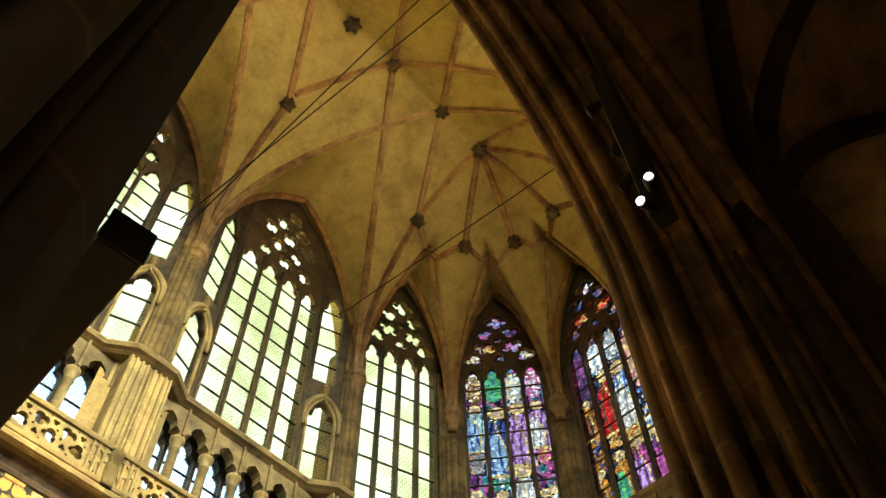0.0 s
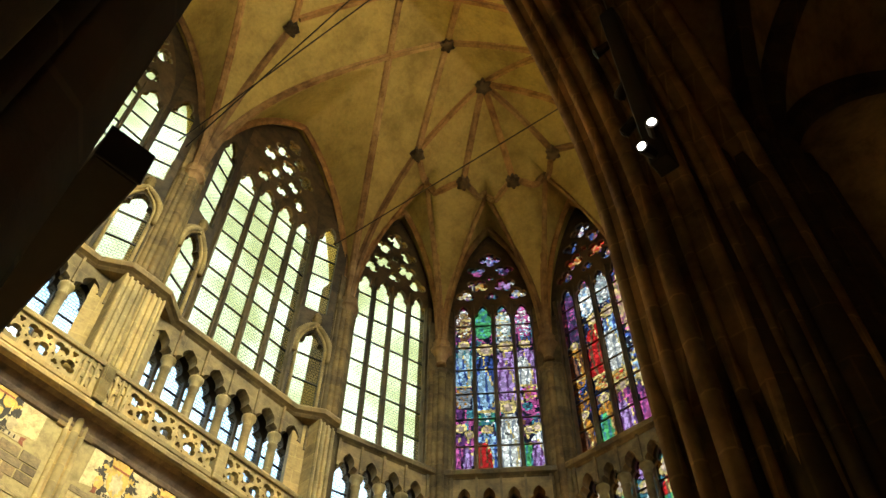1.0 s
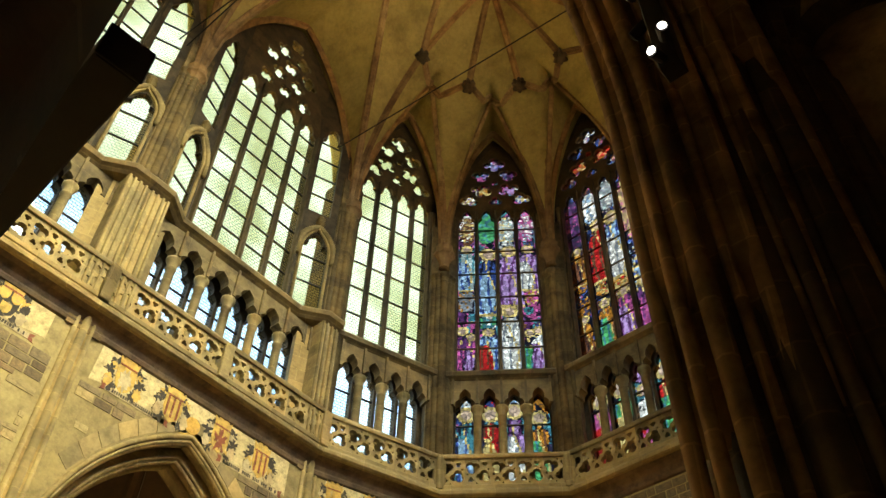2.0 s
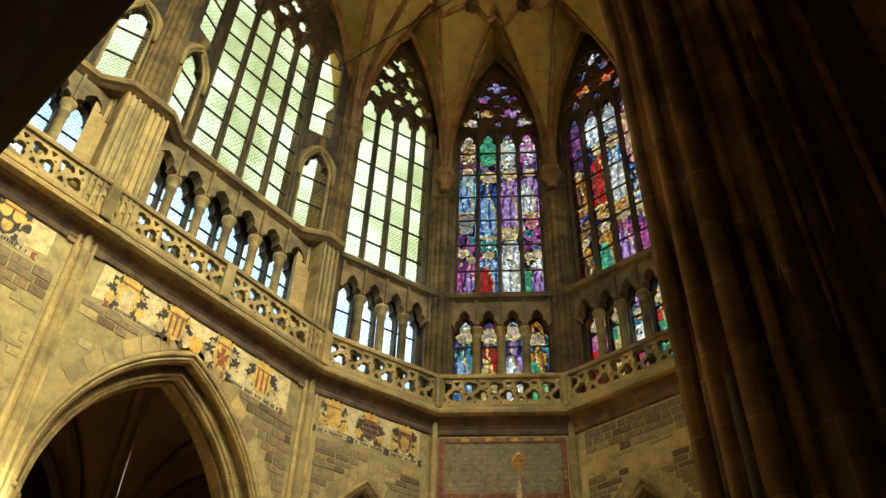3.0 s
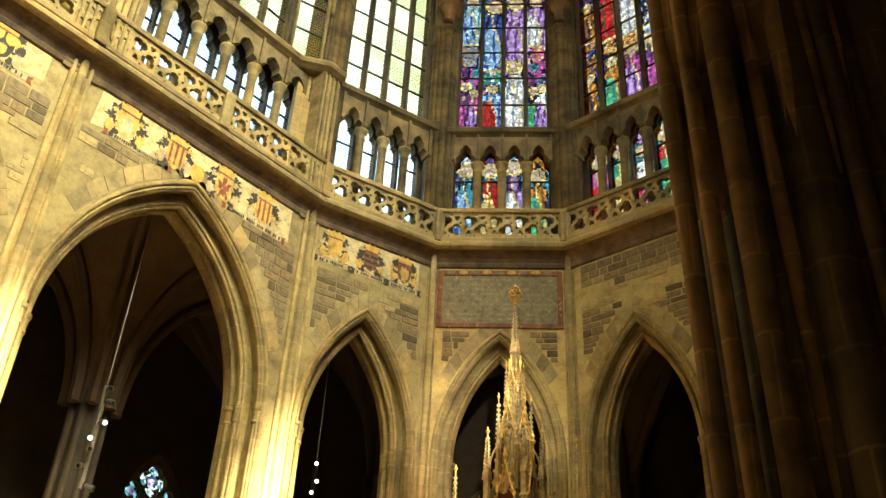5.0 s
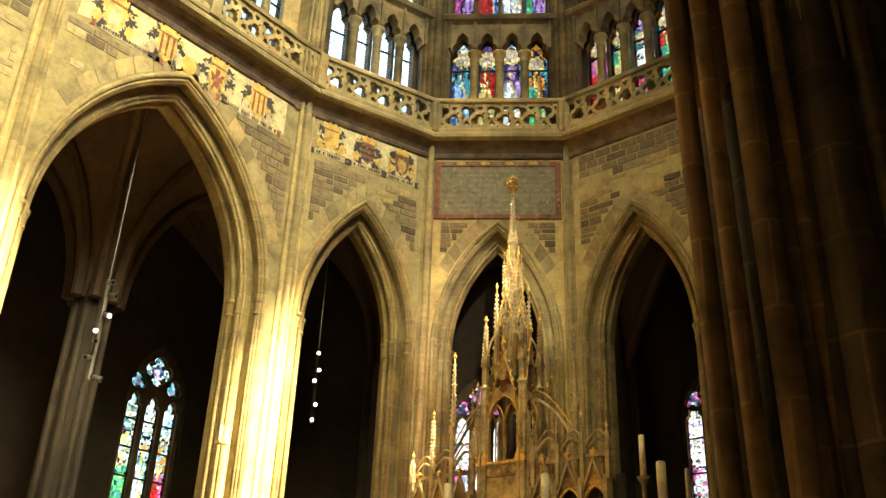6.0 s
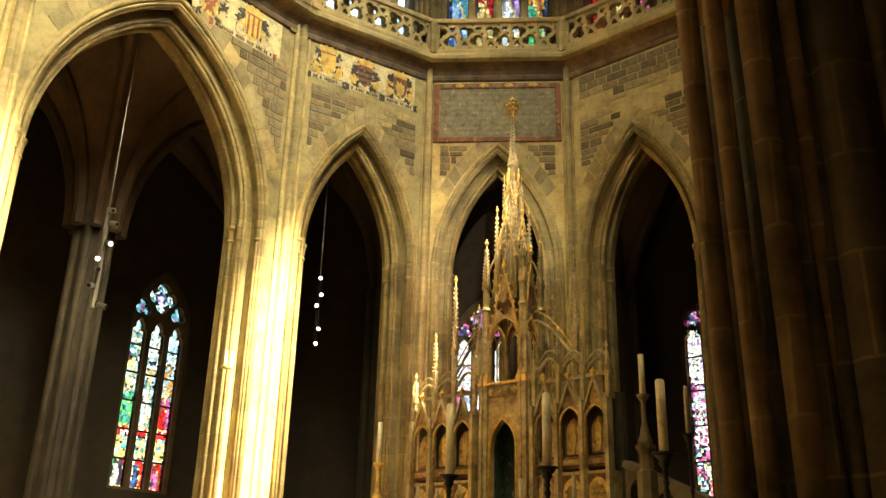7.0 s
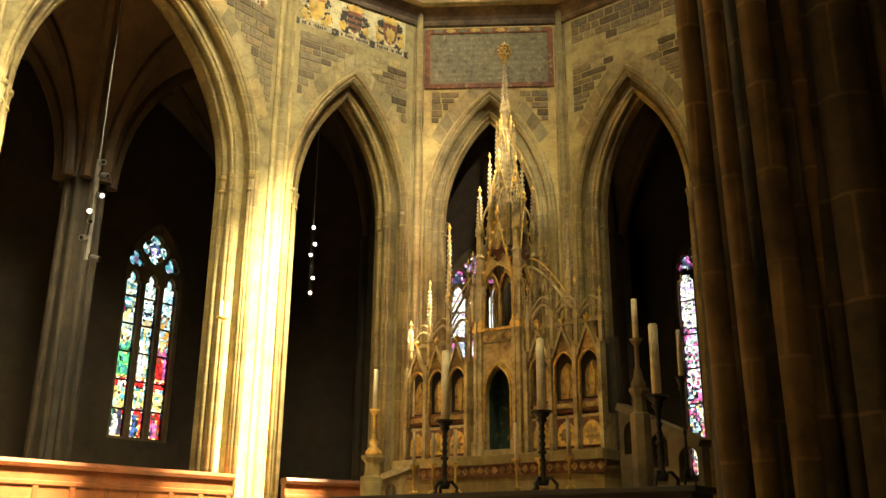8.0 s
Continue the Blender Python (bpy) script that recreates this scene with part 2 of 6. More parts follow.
MARY = picture([(-1.05, 26.3, 0.3, 0.75, ("gold", "white", "brown")), (-0.35, 26.3, 0.32, 0.9, ("green", "teal", "green")), (0.35, 26.1, 0.3, 0.8, ("white", "gold", "pale")), (1.05, 26.3, 0.3, 0.9, ("white", "sky", "rose")),
                (-1.05, 22.6, 0.32, 0.5, ("grey", "amber", "grey")), (-0.35, 21.7, 0.3, 0.4, ("white", "green", "teal")), (1.0, 22.7, 0.3, 0.45, ("gold", "amber", "rose")), (0.35, 24.9, 0.3, 0.6, ("white", "white", "grey")),
                (-1.05, 28.2, 0.4, 0.6, ("white", "plum", "gold")), (1.05, 28.2, 0.4, 0.6, ("gold", "blue", "white")), (-0.3, 28.4, 0.35, 0.25, ("amber", "gold")), (0.4, 28.4, 0.35, 0.25, ("rose", "violet")), (0, 29.6, 0.5, 0.5, ("blue", "sky", "violet"))],
               ["dusk", "blue", "brown", "plum", "night", "rose", "teal"],
               [(-1.05, 23.1, 2.3, 0.4, "sky", "pale"), (-0.3, 21.9, 3.3, 0.34, "sky", "blue"), (0.4, 22.3, 3.0, 0.34, "violet", "violet"), (1.05, 23.0, 2.3, 0.38, "white", "violet"),
                (-1.18, 19.4, 2.1, 0.3, "rose", "plum"), (-0.9, 19.4, 1.8, 0.3, "violet", "rose"), (-0.35, 19.4, 2.0, 0.5, "red", "sky"), (0.35, 19.4, 3.0, 0.32, "white", "white"), (0.95, 19.4, 1.9, 0.34, "green", "night"), (1.22, 19.4, 2.0, 0.3, "violet", "white")])
TRINITY = picture([(-1.05, 25.5, 0.32, 1.4, ("plum", "rose", "dusk")), (-1.05, 23.2, 0.32, 1.0, ("blue", "dusk", "amber")), (-1.05, 21.6, 0.3, 0.4, ("dusk", "amber")), (-0.35, 26.0, 0.3, 0.8, ("white", "sky", "white")), (0.35, 26.2, 0.3, 0.8, ("white", "pale", "grey")),
                   (-0.1, 24.3, 0.35, 0.6, ("gold", "amber", "violet")), (0.3, 22.0, 0.9, 0.35, ("amber", "red", "gold")), (0.5, 22.4, 0.4, 0.3, ("teal", "green")), (1.05, 25.0, 0.32, 1.6, ("rose", "dusk", "gold")), (1.05, 21.8, 0.3, 0.9, ("blue", "sky", "gold")),
                   (0.0, 28.6, 0.9, 0.4, ("amber", "gold", "red")), (0.0, 29.8, 0.4, 0.4, ("blue", "rose", "white"))],
                  ["night", "plum", "dusk", "brown", "blue", "night"],
                  [(-0.15, 22.3, 3.0, 0.36, "red", "red"), (0.4, 22.1, 3.2, 0.32, "white", "sky"), (-1.05, 22.6, 1.8, 0.36, "brown", "amber"), (-1.1, 19.4, 1.9, 0.36, "brown", "amber"), (-0.32, 19.5, 2.1, 0.36, "green", "amber"), (0.38, 19.5, 2.2, 0.36, "violet", "rose"), (1.08, 19.5, 2.2, 0.36, "rose", "plum")], 0.1)
# Near-black glazing for the unseen windows, put there to block stray sun.
SUN_BLOCK = picture([], ["night", "dusk", "night", "plum"])
SAINTS = picture([(x, 8.0, 0.22, 0.6, hues) for x, hues in ((-0.57, ("pale", "gold", "white", "teal")), (0.0, ("white", "white", "pale")), (0.57, ("pale", "white", "sky")))]
                 + [(x, 6.75, 0.24, 0.7, hues) for x, hues in ((-0.57, ("sky", "pale", "gold")), (0.0, ("white", "sky", "sky")), (0.57, ("sky", "pale", "amber")))]
                 + [(0, 5.5, 0.9, 0.16, ("white", "white", "red"))] + [(x, 5.1, 0.22, 0.32, ("pale", "teal", "gold")) for x in (-0.57, 0, 0.57)]
                 + [(0, 9.22, 0.48, 0.48, ("pale", "sky", "teal", "white")), (0, 9.22, 0.16, 0.16, ("violet", "blue")), (0, 9.22, 0.07, 0.07, ("white", "white"))]
                 + [(x, 8.84, 0.28, 0.28, ("sky", "rose", "teal")) for x in (-0.56, 0.56)],
                 ["teal", "sky", "blue", "green", "night", "white", "dusk", "red"],
                 [(-0.57, 5.65, 1.15, 0.42, "green", "green"), (0.0, 5.65, 1.6, 0.3, "white", "pale"), (0.57, 5.65, 1.1, 0.42, "red", "rose"), (-0.57, 4.1, 0.9, 0.4, "white", "dusk"), (0.02, 4.1, 0.95, 0.4, "blue", "red"), (0.58, 4.1, 0.85, 0.4, "rose", "red")], 0.12)
APSE_CHAPEL = picture([(x, 8.3, 0.3, 0.9, ("white", "violet", "white")) for x in (-0.58, 0.0, 0.58)] + [(x, 6.6, 0.25, 0.9, ("white", "violet", "pale", "rose")) for x in (-0.58, 0, 0.58)],
                      ["white", "violet", "dusk", "sky", "night", "rose", "dusk"], (), 0.2)
GALLERY = picture([(-1.05, 18.3, 0.3, 0.4, ("sky", "white")), (-0.35, 18.3, 0.3, 0.4, ("red", "blue")), (0.35, 18.3, 0.3, 0.4, ("sky", "white")), (1.05, 18.3, 0.3, 0.5, ("night", "amber"))], ["night", "blue", "dusk", "teal"],
                  [(-1.05, 15.4, 3.0, 0.24, "sky", "teal"), (-0.35, 15.4, 3.0, 0.24, "gold", "red"), (0.35, 15.4, 3.1, 0.24, "white", "violet"), (1.05, 15.4, 2.8, 0.24, "green", "amber")])
EVANGELISTS = picture([(-1.05, 17.3, 0.3, 0.6, ("red", "rose", "blue")), (0.35, 18.4, 0.3, 0.4, ("violet", "plum")), (0.35, 16.1, 0.32, 0.65, ("red", "rose")), (0.35, 17.75, 0.22, 0.24, ("gold", "gold")), (0.35, 17.7, 0.13, 0.18, ("skin", "skin")), (0.35, 17.08, 0.34, 0.36, ("white", "white"))], ["night", "dusk", "plum", "teal"],
                      [(-1.05, 15.0, 3.4, 0.3, "red", "rose"), (-0.35, 15.0, 3.5, 0.26, "gold", "green"), (1.05, 15.2, 3.2, 0.26, "green", "red")])


# ================= mesh tools =================
def part(name, bm, material, parent=None, label="", m=None):
    me = bpy.data.meshes.new(name)
    bm.to_mesh(me)
    bm.free()
    if material:
        me.materials.append(material)
    ob = new(name, me)
    if m is not None:
        ob.matrix_world = m
    if parent is not None:
        ob.parent = parent
    if label:
        ob["label"] = label
    return ob


def share(name, source, parent, m):
    """A further piece on the mesh of one already built, in the parent's own space."""
    ob = new(name, source.data)
    ob.parent = parent
    ob.matrix_basis = m
    return ob


def empty(name, m=None):
    ob = new(name)
    if m is not None:
        ob.matrix_world = m
    return ob


def finish(bm, smooth=False):
    bmesh.ops.recalc_face_normals(bm, faces=bm.faces)
    if smooth:
        for f in bm.faces:
            f.smooth = True
    return bm


def plate(outer, holes=(), v0=0.0, v1=0.1, bm=None):
    """A slab in the u-z plane with shaped holes; v runs through its thickness."""
    from mathutils.geometry import tessellate_polygon
    bm = bm or bmesh.new()
    loops = [list(outer), *[list(h) for h in holes]]
    flat = [p for lo in loops for p in lo]
    tris = tessellate_polygon([[Vector((p[0], p[1], 0)) for p in lo] for lo in loops])
    a = [bm.verts.new((p[0], v0, p[1])) for p in flat]
    b = [bm.verts.new((p[0], v1, p[1])) for p in flat]
    for t in tris:
        if len(set(t)) == 3:
            for ring, order in ((a, t), (b, t[::-1])):
                try:
                    bm.faces.new([ring[i] for i in order])
                except ValueError:
                    pass
    k = 0
    for lo in loops:
        n = len(lo)
        for i in range(n):
            j = (i + 1) % n
            try:
                bm.faces.new((a[k + i], a[k + j], b[k + j], b[k + i]))
            except ValueError:
                pass
        k += n
    bmesh.ops.recalc_face_normals(bm, faces=bm.faces)
    return bm


def box(x0, x1, y0, y1, z0, z1, bm=None, bevel=0.0):
    bm = bm or bmesh.new()
    vs = [bm.verts.new((x, y, z)) for z in (z0, z1) for x, y in ((x0, y0), (x1, y0), (x1, y1), (x0, y1))]
    fs = [bm.faces.new([vs[i] for i in q]) for q in ((3, 2, 1, 0), (4, 5, 6, 7), (0, 1, 5, 4), (1, 2, 6, 5), (2, 3, 7, 6), (3, 0, 4, 7))]
    if bevel:
        bmesh.ops.bevel(bm, geom=list({e for f in fs for e in f.edges}), offset=bevel, segments=1, affect="EDGES")
    return bm


def lathe(profile, n=16, at=(0, 0), bm=None, turn=0.0):
    """A turned form: profile rows of (radius, z)."""
    bm = bm or bmesh.new()
    rings = [[bm.verts.new((at[0] + r * math.cos(turn + math.tau * i / n), at[1] + r * math.sin(turn + math.tau * i / n), z)) for i in range(n)] for r, z in profile]
    for p, q in zip(rings, rings[1:]):
        for i in range(n):
            bm.faces.new((p[i], p[(i + 1) % n], q[(i + 1) % n], q[i]))
    bm.faces.new(rings[0][::-1])
    bm.faces.new(rings[-1])
    return bm


def sweep(points, profile, up=None, closed=False, bm=None):
    """A moulding: profile rows (a, b) carried along points; a lies across the path, b along up."""
    bm = bm or bmesh.new()
    pts = [Vector(p) for p in points]
    n = len(pts)
    rings = []
    for i, p in enumerate(pts):
        prev, nxt = (pts[i - 1], pts[(i + 1) % n]) if closed else (pts[max(i - 1, 0)], pts[min(i + 1, n - 1)])
        d = (nxt - prev).normalized()
        u = Vector(up if up is not None else (0, 0, 1))
        u = u - d * u.dot(d)
        u = u.normalized() if u.length > 1e-4 else d.orthogonal().normalized()
        side = d.cross(u)
        rings.append([bm.verts.new(p + side * a + u * b) for a, b in profile])
    k = len(profile)
    for i in range(n if closed else n - 1):
        p, q = rings[i], rings[(i + 1) % n]
        for j in range(k):
            bm.faces.new((p[j], p[(j + 1) % k], q[(j + 1) % k], q[j]))
    if not closed:
        bm.faces.new(rings[0])
        bm.faces.new(rings[-1][::-1])
    bmesh.ops.recalc_face_normals(bm, faces=bm.faces)
    return bm


def ring_profile(r, n=8, sy=1.0):
    return [(r * math.cos(math.tau * i / n), sy * r * math.sin(math.tau * i / n)) for i in range(n)]


def arch_shape(q, rho):
    """Height of a pointed arch of half width 1 at q, as a share of its rise."""
    q = min(abs(q), 1.0)
    return math.sqrt(max(rho * rho - (q + rho - 1) ** 2, 0)) / math.sqrt(2 * rho - 1)


def rho_of(half, rise):
    return max(((rise / half) ** 2 + 1) / 2, 1.0)


def arch_path(c, half, spring, apex, n=14, foot=None):
    """Points (u, z) of a pointed arch from its left foot over the apex to the right."""
    rho = rho_of(half, apex - spring)
    ctr = rho - 1
    top = math.acos(min(ctr / rho, 1))
    left = [(c - (rho * math.cos(top * i / n) - ctr) * half, spring + (apex - spring) * math.sin(top * i / n) / math.sin(top)) for i in range(n + 1)]
    pts = left + [(2 * c - u, z) for u, z in left[-2::-1]]
    if foot is not None:
        pts = [(c - half, foot)] + pts + [(c + half, foot)]
    return pts


def foil(cu, cz, r, lobes, turn=90.0, n=7, squash=1.0, inner=0.62):
    """Outline of a trefoil, quatrefoil or rosette."""
    out = []
    for k in range(lobes):
        base = radians(turn) + math.tau * k / lobes
        lr = r * math.sin(math.pi / lobes) * 0.92 / (1 + 0.35 * math.sin(math.pi / lobes))
        d = r - lr
        for i in range(n):
            t = base - math.pi * inner + 2 * math.pi * inner * i / (n - 1)
            out.append((cu + (d * math.cos(base) + lr * math.cos(t)) * squash, cz + d * math.sin(base) + lr * math.sin(t)))
    return out


def trefoil_head(c, half, z0, zs, apex):
    """A light with a cusped head: foot z0, springing zs."""
    h = apex - zs
    right = [(half, z0), (half, zs), (half * 0.98, zs + h * 0.2), (half * 0.72, zs + h * 0.34), (half * 0.55, zs + h * 0.36), (half * 0.62, zs + h * 0.5),
             (half * 0.55, zs + h * 0.68), (half * 0.36, zs + h * 0.84), (0.0, apex)]
    return [(c + u, z) for u, z in right] + [(c - u, z) for u, z in right[-2::-1]]


# ================= plan =================
RAD, BAY = 5.855, 6.527
SIDE = 2 * RAD * math.sin(radians(18))
RR = 7.70                       # axis of the right-hand arcade
Z_CAP, Z_CORNICE, Z_GALLERY, Z_STRING, Z_SILL, Z_SPRING, Z_CROWN, Z_CELL, Z_BAY = 9.05, 14.3, 15.0, 18.85, 19.4, 24.3, 33.9, 31.7, 32.4
RHO = rho_of(RAD, Z_CROWN - Z_SPRING)


def corner(k):
    """Corners of the apse, from the left-hand wall (0) round to the right (5)."""
    t = radians(180 - 36 * k)
    return Vector((RAD * math.cos(t), RAD * math.sin(t), 0))


def wall_frame(p, q):
    """Axes of a wall from p to q as seen from inside: u along it, v outwards, z up."""
    u = (q - p).normalized()
    v = Vector((-u.y, u.x, 0))
    return Matrix(((u.x, v.x, 0, p.x), (u.y, v.y, 0, p.y), (0, 0, 1, p.z), (0, 0, 0, 1)))


LEFT = [Vector((-RAD, -BAY * i, 0)) for i in range(4)]


def cell_z(q, straight=False):
    """Height of the window cells of the vault at q, from -1 to 1 across the window."""
    return Z_SPRING + ((Z_BAY if straight else Z_CELL) - Z_SPRING) * arch_shape(q, 1.6 if straight else 1.9)


def vault_z(x, y):
    if y <= 0:
        main = Z_SPRING + (Z_CROWN - Z_SPRING) * arch_shape(x / RAD, RHO)
        u = ((-y) % BAY) / BAY * 2 - 1
        cross = cell_z(u, True)
    else:
        r = math.hypot(x, y)
        main = Z_SPRING + (Z_CROWN - Z_SPRING) * arch_shape(min(r / RAD, 1), RHO)
        t = math.degrees(math.atan2(y, x)) % 36
        cross = cell_z(t / 18 - 1)
    return max(main, cross)


# ================= floor, outer shell =================
def structure(ob, label, category):
    return tagged(ob, label, category, kind="structure")


structure(part("ground", box(-60, 60, -60, 60, -0.3, 0.0), FLOOR), "grey stone paving reaching out under the whole church", "floor")
structure(part("floor_choir", box(-7.2, 5.8, -18, 6.6, 0.0, 0.9), FLOOR), "raised stone floor of the choir", "floor")

# ambulatory and chapels: an outer ring of walls with a low dark vault
OUT = 6.4


def outer_corner(k):
    t = radians(180 - 36 * k)
    return Vector(((RAD + OUT) * math.cos(t), (RAD + OUT) * math.sin(t), 0))


def window_lights(c, n, pitch, z0, zs, apex, bar):
    return [trefoil_head(c + (i - (n - 1) / 2) * pitch, pitch / 2 - bar / 2, z0, zs, apex) for i in range(n)]


def mosaic(u0, u1, v, z0, z1, design, c, seed, step=0.06):
    """One pane of stained glass: a net of uneven pieces, coloured by the window's design."""
    rnd = random.Random(seed)
    nu, nz = max(int((u1 - u0) / step), 2), max(int((z1 - z0) / step), 2)
    bm = bmesh.new()
    grid = [[bm.verts.new((u0 + (u1 - u0) * (i + (rnd.uniform(-0.35, 0.35) if 0 < i < nu else 0)) / nu, v, z0 + (z1 - z0) * (j + (rnd.uniform(-0.35, 0.35) if 0 < j < nz else 0)) / nz)) for j in range(nz + 1)] for i in range(nu + 1)]
    for i in range(nu):
        for j in range(nz):
            f = bm.faces.new((grid[i][j], grid[i + 1][j], grid[i + 1][j + 1], grid[i][j + 1]))
            p = f.calc_center_median()
            f.material_index = NAMES.index(design(p.x - c, p.z, rnd))
    return bm


def glaze(parent, u0, u1, v, z0, z1, glass, m, clear, c=0.0):
    """A pane: pale leaded glass, or a piece of a stained design."""
    if callable(glass):
        me = bpy.data.meshes.new("pane")
        bm = mosaic(u0, u1, v, z0, z1, glass, c, int(u0 * 991 + z0 * 77))
        bm.to_mesh(me)
        bm.free()
        for k in NAMES:
            me.materials.append(GLASS[k])
        pane = new("pane", me)
        pane.matrix_world = m
        pane.parent = parent
    else:
        pane = part("pane", box(u0, u1, v, v + 0.012, z0, z1), glass, parent, m=m)
    pane.visible_shadow = not clear
    return pane


def panes_for(parent, lights, glass, rows, v, m, clear=True, c=0.0):
    """Panes of glass, row by row, between horizontal iron bars."""
    for lo in lights:
        us = [p[0] for p in lo]
        zs = [p[1] for p in lo]
        u0, u1, z0, z1 = min(us) - 0.03, max(us) + 0.03, min(zs) - 0.03, max(zs) + 0.03
        step = (z1 - z0) / rows
        for r in range(rows):
            glaze(parent, u0, u1, v, z0 + r * step, z0 + (r + 1) * step - 0.02, glass, m, clear, c)
            if r:
                part("glazing_bar", box(u0, u1, v - 0.02, v + 0.03, z0 + r * step - 0.03, z0 + r * step + 0.012), IRON, parent, m=m)


def glaze_eyes(parent, eyes, v, glass, m, clear, c=0.0):
    for e in eyes:
        us, zz = [p[0] for p in e], [p[1] for p in e]
        glaze(parent, min(us), max(us), v, min(zz), max(zz), glass, m, clear, c)


def chapel_window(name, m, half, z0, zs, apex, label, bar=0.14, glass=None):
    """A three-light chapel window with a rosette over two trefoils, in its stretch of wall frame."""
    win = structure(empty(name), label, "window")
    pitch = half * 2 / 3
    lights = window_lights(0, 3, pitch, z0, zs - 0.25, zs + pitch * 0.75 - 0.25, bar)
    eyes = [foil(0, zs + (apex - zs) * 0.62, half * 0.5, 4), foil(-half * 0.64, zs + (apex - zs) * 0.35, half * 0.3, 3), foil(half * 0.64, zs + (apex - zs) * 0.35, half * 0.3, 3)]
    outer = arch_path(0, half * 1.08, zs, apex + 0.25, 12, z0 - 0.1)
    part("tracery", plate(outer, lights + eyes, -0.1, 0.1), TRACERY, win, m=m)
    panes_for(win, lights, glass or SAINTS, 6, 0.0, m, False)
    glaze_eyes(win, eyes, 0.0, glass or SAINTS, m, False)
    return win


def chapel_wall(name, p, q, windows, top=13.0):
    """windows: rows of centre u, half width, sill, springing, apex."""
    m = wall_frame(p, q)
    length = (q - p).length
    holes = [arch_path(u, half * 1.06, zs, apex + 0.22, 12, z0 - 0.08) for u, half, z0, zs, apex in windows]
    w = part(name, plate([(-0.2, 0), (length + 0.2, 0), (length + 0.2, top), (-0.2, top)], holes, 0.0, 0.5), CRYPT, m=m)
    structure(w, "dark stone wall of the ambulatory chapels", "wall")
    for i, (u, half, z0, zs, apex) in enumerate(windows):
        chapel_window("window_chapel", m @ pose(u, 0.2, 0), half, z0, zs, apex, "stained glass chapel window with slender lights under rosettes", 0.14, None if half == 0.86 else APSE_CHAPEL)


def segment(p, q):
    return wall_frame(p, q), (q - p).length


# ================= choir walls =================
def arch_axis(length):
    """The arches of the straight bays stand a little off the middle."""
    return length / 2 - (0.12 if length > 5 else 0.0)


def arcade_wall(parent, length, m, half, apex, top):
    """Wall pierced by a pointed arch in three stepped orders with roll mouldings."""
    c = arch_axis(length)
    rect = lambda path: [(0, 0), path[0], *path[1:-1], path[-1], (length, 0), (length, top), (0, top)]
    for v0, v1, h, a in ((0.0, 0.32, half, apex), (0.3, 0.95, half - 0.24, apex - 0.3), (0.93, 1.3, half, apex)):
        path = arch_path(c, h, Z_CAP, a, 16, 0.0)
        part("arch_wall", plate(rect(path), (), v0, v1), MORTAR if v0 == 0 else STONE, parent, m=m)
    for v, h, a, r in ((-0.02, half + 0.1, apex + 0.14, 0.06), (0.0, half + 0.02, apex + 0.02, 0.04), (0.05, half - 0.0, apex - 0.02, 0.055), (0.3, half - 0.2, apex - 0.25, 0.045), (0.36, half - 0.26, apex - 0.33, 0.05), (0.62, half - 0.27, apex - 0.34, 0.07)):
        path = arch_path(c, h, Z_CAP, a, 18, 0.0)
        part("roll_moulding", finish(sweep([(u, v, z) for u, z in path], ring_profile(r), up=(0, 1, 0)), True), STONE, parent, m=m)
        for s in (-1, 1):
            if v in (0.05, 0.36, 0.62):
                part("capital", finish(lathe([(r * 1.1, Z_CAP - 0.3), (r * 1.5, Z_CAP - 0.26), (r * 1.15, Z_CAP - 0.2), (r * 1.5, Z_CAP - 0.02), (r * 2.0, Z_CAP + 0.03), (r * 2.0, Z_CAP + 0.1)], 10, (c + s * h, v))), STONE, parent, m=m)


def cornice(parent, length, m, ext=0.0):
    cove = [(0.0, Z_CORNICE + 0.04), (-0.05, Z_CORNICE + 0.06), (-0.07, Z_CORNICE + 0.14), (-0.05, Z_CORNICE + 0.2), (-0.09, Z_CORNICE + 0.3), (-0.18, Z_CORNICE + 0.4), (-0.3, Z_CORNICE + 0.45), (1.6, Z_CORNICE + 0.45), (1.6, Z_CORNICE + 0.04)]
    ledge = [(0.0, Z_CORNICE + 0.45), (-0.38, Z_CORNICE + 0.45), (-0.44, Z_CORNICE + 0.49), (-0.44, Z_CORNICE + 0.58), (-0.36, Z_CORNICE + 0.7), (1.6, Z_CORNICE + 0.7), (1.6, Z_CORNICE + 0.45)]
    for name, prof, mat in (("cornice_cove", cove, COVE_SHADE), ("cornice_ledge", ledge, STONE)):
        bm = bmesh.new()
        # mitred at the corners of the plan
        ends = [[bm.verts.new((u - d * ext * v, v, z)) for v, z in prof] for u, d in ((0.0, 1), (length, -1))]
        n = len(prof)
        for j in range(n):
            bm.faces.new((ends[0][j], ends[0][(j + 1) % n], ends[1][(j + 1) % n], ends[1][j]))
        bm.faces.new(ends[0])
        bm.faces.new(ends[1][::-1])
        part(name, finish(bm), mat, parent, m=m)


